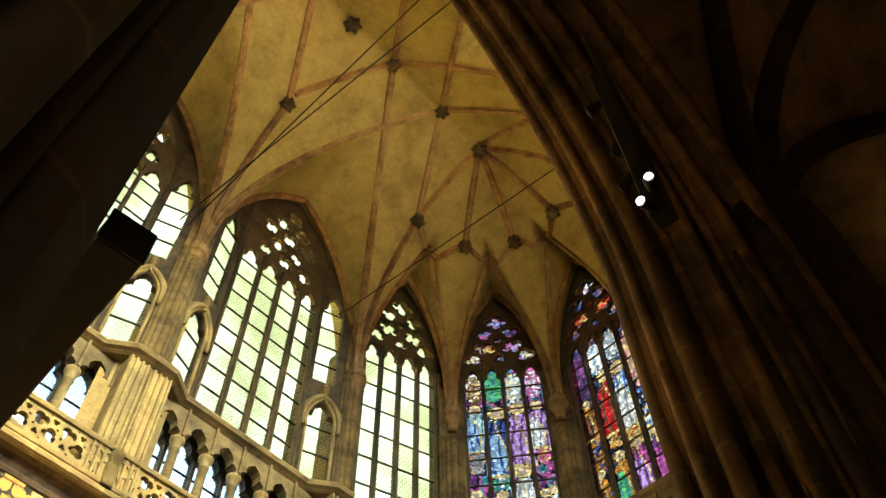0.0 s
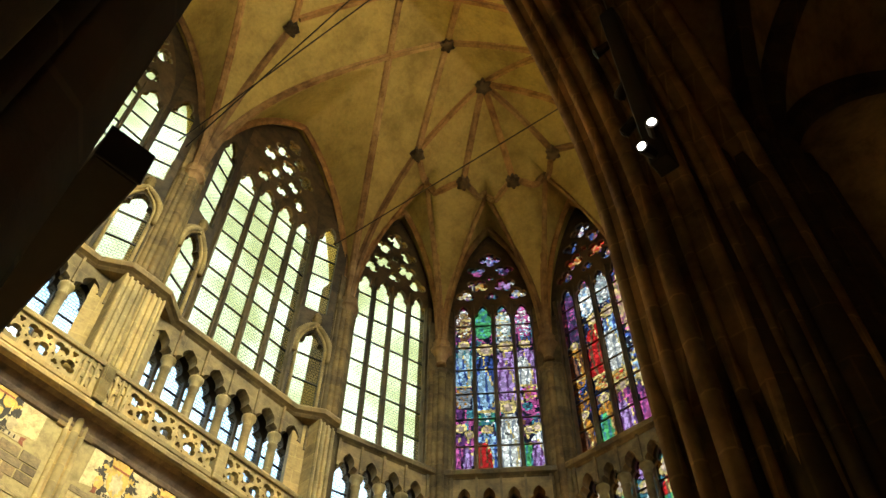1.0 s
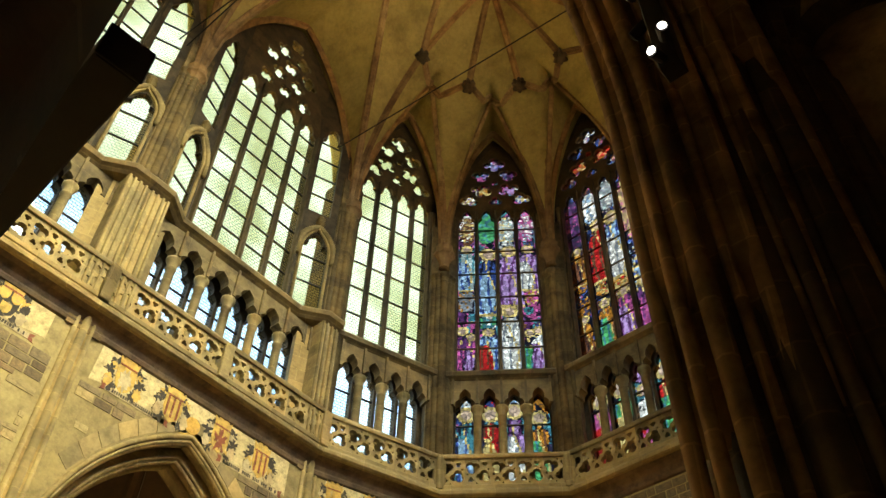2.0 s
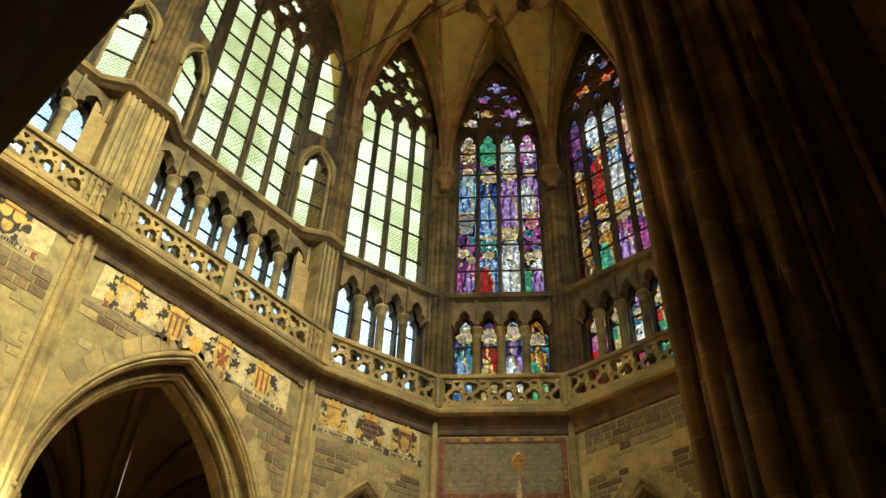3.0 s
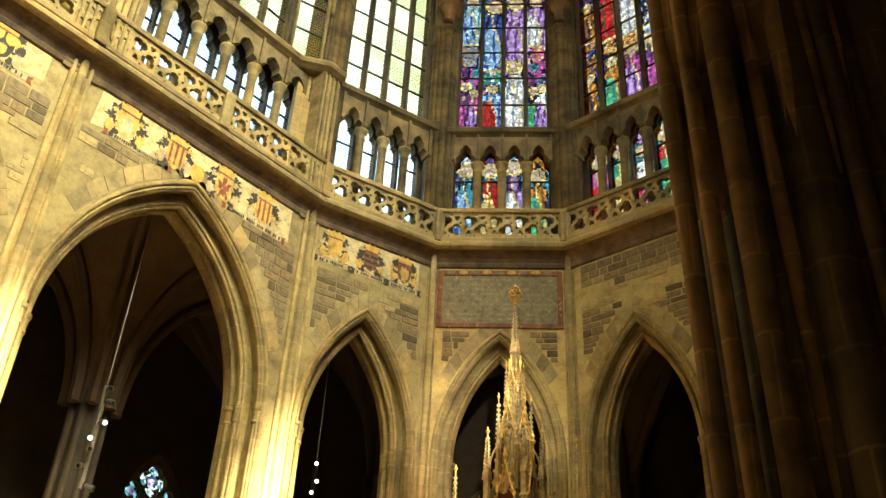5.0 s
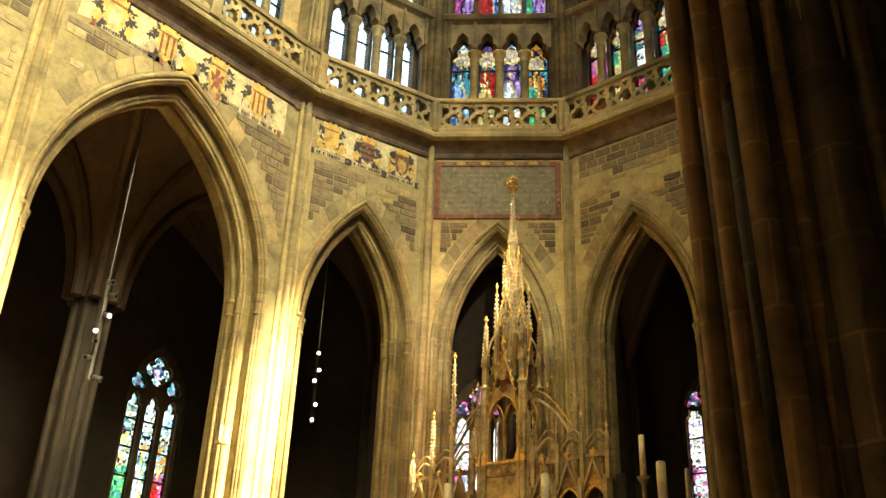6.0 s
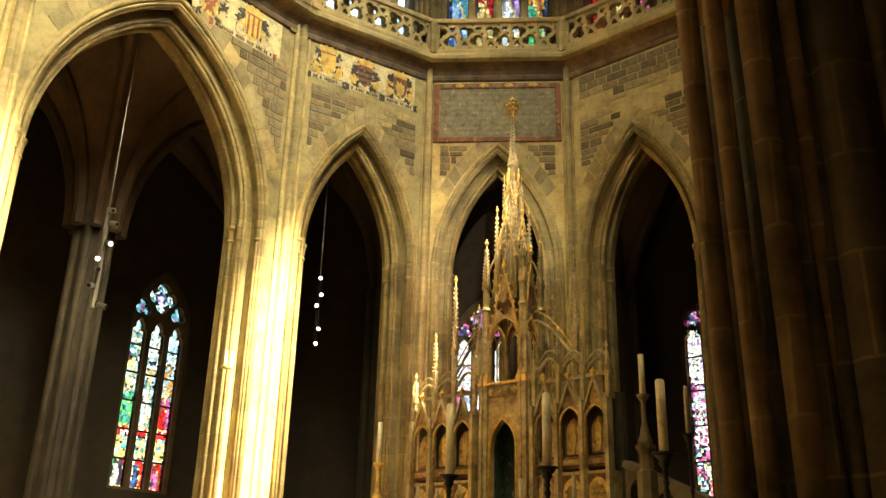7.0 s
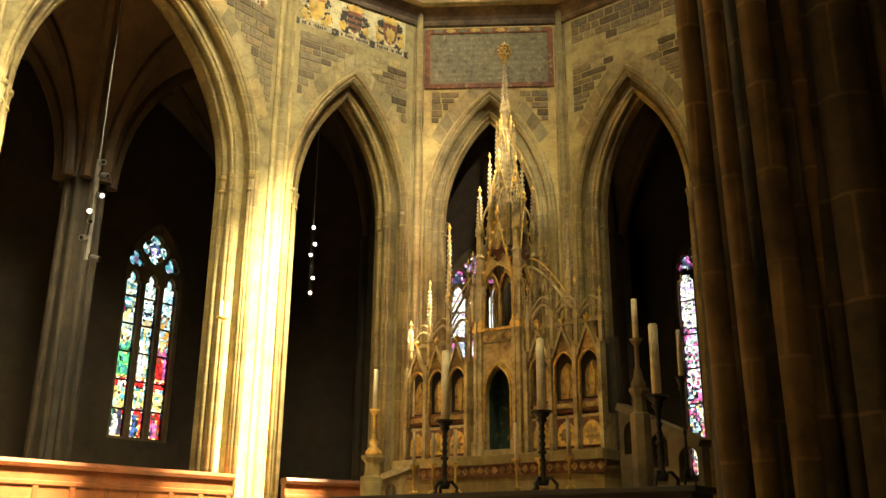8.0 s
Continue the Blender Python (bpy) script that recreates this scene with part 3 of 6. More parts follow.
def balustrade(name, p, q, panels, v, label, posts=()):
    """Pierced gallery railing: a rail, a plinth and curling quatrefoil panels."""
    m, length = segment(p, q)
    rail = tagged(empty(name, m), label, "balustrade", "gallery railings")
    z0, z1 = Z_GALLERY, Z_GALLERY + 0.98
    part("plinth", box(0, length, v - 0.1, v + 0.1, z0 - 0.02, z0 + 0.12, bevel=0.02), STONE, rail)
    part("handrail", sweep([(0, v, z1), (length, v, z1)], [(-0.13, -0.06), (0.13, -0.06), (0.15, 0.0), (0.13, 0.07), (-0.13, 0.07), (-0.15, 0.0)]), STONE, rail)
    w = length / panels
    h0, h1 = z0 + 0.12, z1 - 0.06
    hh = (h1 - h0)
    first = None
    for i in range(panels):
        if first is None:
            outer = [(0, h0), (w, h0), (w, h1), (0, h1)]
            r0 = min(w, hh) * 0.5
            holes = [foil(w * 0.29, h0 + hh * 0.67, r0 * 0.58, 3, turn=135, n=6, inner=0.6), foil(w * 0.71, h0 + hh * 0.33, r0 * 0.58, 3, turn=-45, n=6, inner=0.6)]
            for su, sz, rr in ((0.76, 0.8, 0.26), (0.24, 0.2, 0.26), (0.55, 0.93, 0.09), (0.45, 0.07, 0.09), (0.9, 0.6, 0.12), (0.1, 0.4, 0.12)):
                holes.append(foil(w * su, h0 + hh * sz, r0 * rr, 3, turn=90 if sz < 0.5 else 270, n=4))
            first = part("pierced_panel", plate(outer, holes, v - 0.07, v + 0.07), STONE, rail)
        else:
            share("pierced_panel", first, rail, pose(i * w, 0, 0))
    for u in (0.0, *posts, length):
        part("rail_post", box(u - 0.14, u + 0.14, v - 0.16, v + 0.14, z0 - 0.02, z1 + 0.05, bevel=0.02), STONE, rail)
    return rail


def triforium_front(parent, m, u0, u1, n, v, depth=0.32):
    """Row of colonnettes carrying cusped arches under the string course."""
    pitch = (u1 - u0) / n
    z_cap, z_top = 17.95, Z_STRING + 0.1
    holes = []
    outer = [(u0, z_top), (u0, z_cap)]
    for i in range(n):
        c = u0 + (i + 0.5) * pitch
        h = pitch / 2 - 0.07
        head = trefoil_head(c, h, z_cap, z_cap + 0.02, z_cap + 0.62)
        outer += [(c - h, z_cap), *head[::-1][1:-1], (c + h, z_cap)]
    outer += [(u1, z_cap), (u1, z_top)]
    clean = [outer[0]]
    for p in outer[1:]:
        if abs(p[0] - clean[-1][0]) + abs(p[1] - clean[-1][1]) > 1e-4:
            clean.append(p)
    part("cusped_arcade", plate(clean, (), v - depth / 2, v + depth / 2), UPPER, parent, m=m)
    for i in range(n + 1):
        u = u0 + i * pitch
        if 0 < i < n:
            part("colonnette", finish(lathe([(0.17, Z_GALLERY), (0.17, Z_GALLERY + 0.15), (0.125, Z_GALLERY + 0.3), (0.115, z_cap - 0.35), (0.145, z_cap - 0.33), (0.12, z_cap - 0.28), (0.15, z_cap - 0.1), (0.19, z_cap - 0.06), (0.19, z_cap + 0.02)], 14, (u, v)), True), STONE, parent, m=m)
        part("shaft", box(u - 0.035, u + 0.035, v - depth / 2 - 0.07, v - depth / 2 + 0.02, z_cap + 0.02, z_top), UPPER, parent, m=m)


def triforium_back(parent, m, u0, u1, n, v, glass, closed):
    """Outer wall of the gallery passage with small traceried windows."""
    pitch = (u1 - u0) / n
    half = pitch / 2 - 0.04
    lights = [trefoil_head(u0 + (i + 0.5) * pitch, half, 15.6, 18.05, 18.75) for i in range(n)]
    part("passage_wall", plate([(closed[0], Z_GALLERY - 0.1), (closed[1], Z_GALLERY - 0.1), (closed[1], Z_STRING + 0.1), (closed[0], Z_STRING + 0.1)], lights, v, v + 0.25), DARK_SHADED, parent, m=m)
    panes_for(parent, lights, glass, 3, v + 0.1, m, glass is PALE_BLUE, (u0 + u1) / 2)


def string_course(parent, m, points):
    prof = [(0.0, 0.0), (0.1, 0.06), (0.2, 0.1), (0.24, 0.2), (0.22, 0.26), (-0.25, 0.62), (-0.5, 0.62), (-0.5, 0.0)]
    part("string_course", finish(sweep([(u, v, Z_STRING) for u, v in points], prof)), UPPER, parent, m=m)


def clerestory(parent, m, lights_n, pitch, c, v, z0, zs, apex, glass, rows, net=False, clear=True):
    """Tall traceried window: lights, mullions, pierced head and panes."""
    half = pitch * lights_n / 2
    bar = 0.13
    lights = [trefoil_head(c + (i - (lights_n - 1) / 2) * pitch, pitch / 2 - bar / 2, z0, zs - 0.25, zs + 0.45) for i in range(lights_n)]
    eyes = []
    rho = rho_of(half, apex - zs)

    def room(u, z, r):
        """True where an eye of radius r stays inside the arch."""
        for k in range(8):
            uu, zz = (u - c + r * math.cos(k * 0.785)) / half, z + r * math.sin(k * 0.785)
            if abs(uu) > 0.97 or zz > zs + (apex - zs) * arch_shape(uu, rho) - 0.1:
                return False
        return True
    if net:
        for k, (row, r) in enumerate((((-0.84, 0.0, 0.84), 0.36), ((-1.24, -0.42, 0.42, 1.24), 0.37), ((-0.84, 0.0, 0.84), 0.41), ((-0.43, 0.43), 0.4), ((0.0,), 0.38))):
            for u in row:
                if room(c + u, zs + 0.98 + k * 0.74, 0.26):
                    eyes.append(foil(c + u, zs + 0.98 + k * 0.74, r, 4, turn=50 + 25 * (k % 2) + 30 * (u > 0), inner=0.58, squash=0.9))
    else:
        for u, z, r, lobes, turn in ((-1.36 * pitch, 1.05, 0.38, 3, 70), (1.36 * pitch, 1.05, 0.38, 3, 110), (-0.72 * pitch, 1.6, 0.43, 4, 60), (0.72 * pitch, 1.6, 0.43, 4, 30), (0, 0.95, 0.27, 3, 90), (0, 2.05, 0.17, 4, 45),
                                     (-0.74 * pitch, 2.5, 0.38, 3, 40), (0.74 * pitch, 2.5, 0.38, 3, 140), (0, 3.2, 0.45, 4, 90)):
            if room(c + u, zs + z, r * 0.8):
                eyes.append(foil(c + u, zs + z, r, lobes, turn=turn))
    outer = arch_path(c, half + 0.06, zs, apex, 16, z0 - 0.12)
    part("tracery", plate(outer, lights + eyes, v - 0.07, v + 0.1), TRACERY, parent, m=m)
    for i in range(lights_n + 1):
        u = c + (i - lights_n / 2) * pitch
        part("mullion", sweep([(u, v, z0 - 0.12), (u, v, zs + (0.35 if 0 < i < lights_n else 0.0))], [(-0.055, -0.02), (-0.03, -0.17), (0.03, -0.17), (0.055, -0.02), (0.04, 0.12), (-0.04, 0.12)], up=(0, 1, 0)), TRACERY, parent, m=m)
    panes_for(parent, lights, glass, rows, v, m, clear, c)
    glaze_eyes(parent, eyes, v + 0.01, glass, m, clear, c)
    return half


def window_wall(parent, m, length, c, half, v, z0, zs, apex, u0, u1, straight):
    """Wall round a clerestory window: a splayed jamb, and the wall up to the vault."""
    top = [(u0 + (u1 - u0) * i / 24, cell_z((u0 + (u1 - u0) * i / 24 - length / 2) / (length / 2), straight) + 0.9) for i in range(25)]
    hole = arch_path(c, half + 0.05, zs, apex + 0.02, 16, z0 - 0.1)
    part("window_wall", plate([(u0, Z_SILL - 0.5), (u1, Z_SILL - 0.5), *top[::-1]], [hole], v - 0.02, v + 0.5), DARK_SHADED, parent, m=m)


def pier_shafts(name, at, out, top, rads, label):
    """Cluster of wall shafts that rises from the floor to the vault capitals."""
    out = Vector(out)
    side = Vector((-out.y, out.x, 0))
    pier = tagged(empty(name), label, "pier", "choir piers")
    body = bmesh.new()
    box(-0.42, 0.42, -0.06, 0.9, Z_CORNICE, Z_SPRING + 1.5, body)
    m = Matrix(((-side.x, out.x, 0, at.x), (-side.y, out.y, 0, at.y), (0, 0, 1, 0), (0, 0, 0, 1)))
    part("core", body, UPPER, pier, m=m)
    wide = abs(out.y) < 0.01
    for u, v, r in ((0.0, -0.06, 0.085), (-0.19, -0.04, 0.045), (0.19, -0.04, 0.045)) if wide else ((0.0, -0.1, 0.075), (-0.13, -0.02, 0.035), (0.13, -0.02, 0.035)):
        part("shaft", finish(lathe([(r * 1.5, 0.0), (r * 1.5, 1.2), (r, 1.4), (r, Z_CORNICE + 0.5)], 12, (u, v)), True), STONE, pier, m=m)
    part("shaft_backing", box(-0.24 if wide else -0.15, 0.24 if wide else 0.15, -0.04 if wide else -0.03, 0.3, 0.0, Z_CORNICE + 0.4), STONE, pier, m=m)
    part("vault_capital", finish(lathe([(0.13, 23.6), (0.19, 23.66), (0.15, 23.78), (0.2, 24.0), (0.3, 24.2), (0.36, 24.26), (0.36, 24.38), (0.26, 24.44), (0.3, 24.7)], 10, (0.0, -0.1))), RIB, pier, m=m)
    for u, v, r in rads:
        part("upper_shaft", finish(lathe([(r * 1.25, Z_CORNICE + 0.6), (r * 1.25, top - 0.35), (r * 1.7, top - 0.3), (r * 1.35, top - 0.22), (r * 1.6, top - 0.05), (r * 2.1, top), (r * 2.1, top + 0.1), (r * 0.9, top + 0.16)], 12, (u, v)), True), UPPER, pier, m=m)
    return pier


def choir_wall(name, p, q, straight, glass, tri_glass, rows=7):
    m, length = segment(p, q)
    w = structure(empty(name), "golden sandstone choir wall with arcade arch, gallery and tall window", "wall")
    half, apex = (2.72, 13.3) if straight else (1.45, 12.3)
    arcade_wall(w, length, m, half, apex, Z_CORNICE + 0.02)
    cornice(w, length, m, 0.0 if straight else math.tan(radians(18)))
    c = length / 2
    if straight:
        v, ce = 0.42, 0.62
        triforium_front(w, m, 0.62, length - 0.62, 6, v - 0.15)
        triforium_back(w, m, 0.62, length - 0.62, 6, 0.75, tri_glass, (0.2, length - 0.2))
        string_course(w, m, [(0, -0.36), (0.5, -0.36), (1.2, v - 0.3), (length - 1.2, v - 0.3), (length - 0.5, -0.36), (length, -0.36)])
        hw = clerestory(w, m, 4, 0.84, c, v, Z_SILL + 0.1, 27.1, 31.9, glass, 9, net=True)
        window_wall(w, m, length, c, hw, v, Z_SILL, 27.1, 31.9, c - 1.78, c + 1.78, True)
        for s in (-1, 1):
            a = Vector((c + s * 2.95, -0.02, 0)) if s < 0 else Vector((c + 1.72, v, 0))
            b = Vector((c - 1.72, v, 0)) if s < 0 else Vector((c + 2.95, -0.02, 0))
            cant_m = m @ wall_frame(a, b)
            cl = (b - a).length
            lower = trefoil_head(cl / 2, 0.42, Z_SILL + 0.1, 21.9, 22.6)
            upper = trefoil_head(cl / 2 - s * 0.08, 0.38, 23.55, 27.2, 28.2)
            part("canted_wall", plate([(0, Z_SILL - 0.5), (cl, Z_SILL - 0.5), (cl, 31.2 if s < 0 else 27.0), (0, 27.0 if s < 0 else 31.2)], [lower, upper], 0.0, 0.2), DARK_SHADED, w, m=cant_m)
            panes_for(w, [lower], glass, 3, 0.08, cant_m)
            panes_for(w, [upper], glass, 5, 0.08, cant_m)
            for grow, rr, vv in ((0.0, 0.05, -0.03), (0.1, 0.075, -0.08), (0.19, 0.05, -0.05)):
                hood = [(u, vv, z) for u, z in arch_path(cl / 2, 0.45 + grow, 21.8, 22.75 + grow, 10, 21.4 if grow else Z_SILL)]
                part("hood_mould", finish(sweep(hood, ring_profile(rr), up=(0, 1, 0)), True), STONE, w, m=cant_m)
            fin = bmesh.new()
            lathe([(0.05, 22.65), (0.05, 22.9), (0.16, 23.0), (0.07, 23.1), (0.14, 23.2), (0.02, 23.4)], 8, (cl / 2, -0.08), fin)
            part("finial", fin, STONE, w, m=cant_m)
            # the same slant below, in the gallery
            part("canted_pier", plate([(0, Z_GALLERY), (cl * 0.55, Z_GALLERY), (cl * 0.55, Z_STRING + 0.1), (0, Z_STRING + 0.1)] if s < 0 else [(cl * 0.45, Z_GALLERY), (cl, Z_GALLERY), (cl, Z_STRING + 0.1), (cl * 0.45, Z_STRING + 0.1)], (), -0.02, 0.25), STONE, w, m=cant_m)
        for u in (-0.02, length + 0.02):
            blk = bmesh.new()
            s = 1 if u < 1 else -1
            u_in = u + s * 0.62
            box(min(u, u_in), max(u, u_in), -0.33, 0.6, Z_GALLERY, Z_STRING + 0.05, blk)
            part("gallery_pier", blk, STONE, w, m=m)
            for du in (0.12, 0.28, 0.44, 0.58):
                part("panel_rib", box(u + s * du - 0.035, u + s * du + 0.035, -0.4, -0.3, Z_GALLERY, Z_STRING, bevel=0.015), STONE, w, m=m)
    else:
        v = 0.42
        triforium_front(w, m, 0.4, length - 0.4, 4, 0.12)
        triforium_back(w, m, 0.4, length - 0.4, 4, 0.5, tri_glass, (0.0, length))
        string_course(w, m, [(0.2, 0.0), (length - 0.2, 0.0)])
        hw = clerestory(w, m, 4, 0.70, c, v, Z_SILL + 0.05, 26.8, 31.2, glass, rows, clear=p.x < 1)
        window_wall(w, m, length, c, hw, v, Z_SILL, 26.8, 31.2, -0.14, length + 0.14, False)
        for s in (-1, 1):
            jm = bmesh.new()
            sweep([(c + s * (hw + 0.1), v - 0.12, Z_SILL - 0.1), (c + s * (hw + 0.1), v - 0.12, 26.8)], ring_profile(0.08), up=(0, 1, 0), bm=jm)
            part("jamb_shaft", finish(jm, True), UPPER, w, m=m)
    # wall rib round the window, under the vault
    rib = [(length * i / 32, -0.02 if not straight else 0.1, cell_z(2 * i / 32 - 1, straight) - 0.05) for i in range(33)]
    part("wall_rib", finish(sweep(rib, [(-0.1, -0.12), (0.0, -0.2), (0.1, -0.12), (0.1, 0.1), (-0.1, 0.1)], up=(0, 0, 1)), False), RIB, w, m=m)
    part("passage_floor", box(0, length, 0.0, 1.0 if straight else 0.75, Z_GALLERY - 0.12, Z_GALLERY - 0.02), STONE, w, m=m)
    part("passage_roof", box(0, length, 0.3, 1.0 if straight else 0.75, Z_STRING + 0.1, Z_STRING + 0.25), STONE, w, m=m)
    return w


choir_wall("wall_choir_b", LEFT[2], LEFT[1], True, PALE, PALE_BLUE)
choir_wall("wall_choir_a", LEFT[1], LEFT[0], True, PALE, PALE_BLUE)
choir_wall("wall_apse_a", corner(0), corner(1), False, PALE, PALE_BLUE)
choir_wall("wall_apse_b", corner(1), corner(2), False, MARY, GALLERY)
choir_wall("wall_apse_c", corner(2), corner(3), False, TRINITY, EVANGELISTS)
choir_wall("wall_apse_d", corner(3), corner(4), False, SUN_BLOCK, SUN_BLOCK)
choir_wall("wall_apse_e", corner(4), corner(5), False, SUN_BLOCK, SUN_BLOCK)

SHAFTS = [(-0.3, -0.06, 0.07), (-0.17, -0.12, 0.08), (0.0, -0.17, 0.1), (0.17, -0.12, 0.08), (0.3, -0.06, 0.07)]
for k in range(6):
    out = corner(k).normalized() if 0 < k < 5 else Vector((-1 if k == 0 else 1, 0, 0))
    pier_shafts("pier", corner(k), out, Z_SPRING if k in (0, 5) else 23.2, SHAFTS, "sandstone pier with slender wall shafts and leafy capitals")
for k in (1, 2):
    pier_shafts("pier", LEFT[k], (-1, 0, 0), Z_SPRING, SHAFTS, "sandstone pier with slender wall shafts and leafy capitals")

balustrade("balustrade", LEFT[2], LEFT[1], 10, -0.3, "pierced sandstone gallery railing with curling quatrefoils", (BAY / 2,))
balustrade("balustrade", LEFT[1], LEFT[0], 10, -0.3, "pierced sandstone gallery railing with curling quatrefoils", (BAY / 2,))
for k in range(5):
    balustrade("balustrade", corner(k) * 0.955, corner(k + 1) * 0.955, 5, 0.0, "pierced sandstone gallery railing with curling quatrefoils")


# ================= vault =================
def vault():
    bm = bmesh.new()
    x_n, y0, y1, y_n = 104, -2.5 * BAY, RAD + 0.6, 156
    grid = {}
    for i in range(x_n + 1):
        for j in range(y_n + 1):
            x, y = -RAD - 0.95 + (2 * RAD + 1.9) * i / x_n, y0 + (y1 - y0) * j / y_n
            if y > 0:
                lim = max(x * math.cos(radians(a)) + y * math.sin(radians(a)) for a in (18, 54, 90, 126, 162))
                if lim > RAD * math.cos(radians(18)) + 0.95:
                    continue
            grid[i, j] = bm.verts.new((x, y, vault_z(x, y)))
    for i in range(x_n):
        for j in range(y_n):
            q = [grid.get(k) for k in ((i, j), (i + 1, j), (i + 1, j + 1), (i, j + 1))]
            if all(q):
                bm.faces.new(q).smooth = True
    return bm


ceiling = part("ceiling", vault(), PLASTER)
structure(ceiling, "ochre plaster net vault over the choir and apse", "ceiling")
thick = ceiling.modifiers.new("thick", "SOLIDIFY")
thick.thickness, thick.offset = 0.25, 1.0


def rib_path(a, b, n=26):
    return [(a[0] + (b[0] - a[0]) * i / n, a[1] + (b[1] - a[1]) * i / n) for i in range(n + 1)]


def vault_rib(points, size=0.13):
    prof = [(-0.8, 0.4), (-1.0, -0.3), (-0.55, -0.6), (-0.45, -1.3), (0.45, -1.3), (0.55, -0.6), (1.0, -0.3), (0.8, 0.4)]
    pts = [(x, y, vault_z(x, y) - 0.02) for x, y in points]
    return structure(part("vault_rib", finish(sweep(pts, [(a * size, b * size) for a, b in prof])), RIB), "reddish moulded stone rib of the vault", "rib")


def boss(x, y, r=0.26):
    z = vault_z(x, y)
    bm = bmesh.new()
    n = 24
    rings = []
    for k, (q, dz) in enumerate(((0.35, -0.46), (0.8, -0.42), (1.0, -0.3), (0.85, -0.2), (0.7, 0.05))):
        rings.append([bm.verts.new((x + r * q * (1 + 0.22 * math.cos(6 * t) * (0.5 < q)) * math.cos(t), y + r * q * (1 + 0.22 * math.cos(6 * t) * (0.5 < q)) * math.sin(t), z + dz)) for t in (math.tau * i / n for i in range(n))])
    for p, q in zip(rings, rings[1:]):
        for i in range(n):
            bm.faces.new((p[i], p[(i + 1) % n], q[(i + 1) % n], q[i]))
    bm.faces.new(rings[0][::-1])
    bm.faces.new(rings[-1])
    return tagged(part("vault_boss", finish(bm), DARK_SHADED), "carved dark stone boss where the vault ribs meet", "boss", "vault bosses")


INNER = 3.05
for i in range(3):
    y = -BAY * i
    for s in (-1, 1):
        vault_rib(rib_path((s * RAD, y), (s * 0.0, y - 4.45)) + rib_path((0, y - 4.45), (-s * 2.8, y - BAY), 14)[1:])
        vault_rib(rib_path((s * INNER, y), (0, y - 1.85), 14) + rib_path((0, y - 1.85), (-s * RAD, y - BAY))[1:])
        vault_rib(rib_path((s * RAD, y), (s * INNER, y)))
        boss(s * INNER, y)
    boss(0, y - 4.45)
    boss(0, y - 1.85)
    boss(0, y - BAY, 0.3)
boss(0, 0.28, 0.3)
for k in range(6):
    t = radians(180 - 36 * k)
    b = (INNER * math.cos(t), INNER * math.sin(t) + (0.22 if 0 < k < 5 else 0.0))
    vault_rib(rib_path((0, 0.28), b, 16))
    if 0 < k < 5:
        boss(*b)
    for d in (-1, 1):
        if 0 <= k + d <= 5:
            vault_rib(rib_path(tuple(corner(k + d)[:2]), b))

# ================= right-hand arcade, aisle =================
def compound_pier(name, at, r, top, label):
    """Clustered pier: alternating broad and thin shafts with hollows between, its outline swept up in one piece per shaft."""
    pier = tagged(empty(name), label, "pier", "aisle piers")
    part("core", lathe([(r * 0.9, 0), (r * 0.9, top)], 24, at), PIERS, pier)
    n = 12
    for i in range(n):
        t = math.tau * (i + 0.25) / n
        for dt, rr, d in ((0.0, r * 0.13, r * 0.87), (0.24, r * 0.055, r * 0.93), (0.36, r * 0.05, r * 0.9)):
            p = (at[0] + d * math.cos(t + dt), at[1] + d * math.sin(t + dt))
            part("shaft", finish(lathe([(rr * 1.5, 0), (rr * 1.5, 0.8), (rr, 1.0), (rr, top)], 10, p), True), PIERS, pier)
    return pier


# Shade on the aisle piers and ribs is put into this darker stone.
PIERS = ashlar("shade_dark_aisle_stone", (0.075, 0.057, 0.03), (0.03, 0.023, 0.013), (0.135, 0.1, 0.05), course=0.55, width=0.45, joint=2.0, wear=0.8)
PIER_R = 1.1
# Lighter copy: the light that the arch catches is put into its colour.
LIT_ARCHSTONE = ashlar("lit_arch_stone", (0.235, 0.174, 0.094), (0.115, 0.084, 0.046), (0.34, 0.25, 0.134), course=0.5, width=0.4, joint=1.5, wear=0.8)
Y_FAR, Y_NEAR = -6.30, -12.83
compound_pier("aisle_pier", (RR, Y_FAR), PIER_R, 9.2, "huge dark clustered sandstone pier with many shafts")
compound_pier("aisle_pier", (RR, Y_NEAR), PIER_R, 12.6, "huge dark clustered sandstone pier with many shafts")
compound_pier("aisle_pier", (RR, Y_FAR + 6.53), PIER_R, 14.5, "dark clustered sandstone pier at the turn of the choir")

X_IN = 7.05
right_wall = structure(empty("wall_right"), "dark sandstone arcade wall between choir and aisle", "wall")
rm = wall_frame(Vector((X_IN, 0.0, 0)), Vector((X_IN, -26.0, 0)))
SPRING_R = 7.8
ARCHES = [9.585 - 6.53, 9.585, 9.585 + 6.53]
for v0, v1, h, a in ((0.0, 0.4, 1.985, 12.35), (0.38, 0.75, 2.12, 12.55), (0.73, 1.05, 2.28, 12.8), (1.03, 1.3, 2.46, 13.1)):
    outline = [(-0.5, 5.0)]
    for u_c in ARCHES:
        outline += [(u_c - h - 0.3, 5.0), (u_c - h - 0.04, 6.4), *arch_path(u_c, h, SPRING_R, a, 18)]
    outline += [(26, SPRING_R), (26, 15), (-0.5, 15)]
    part("arch_order", plate(outline, (), v0, v1), LIT_ARCHSTONE, right_wall, m=rm)
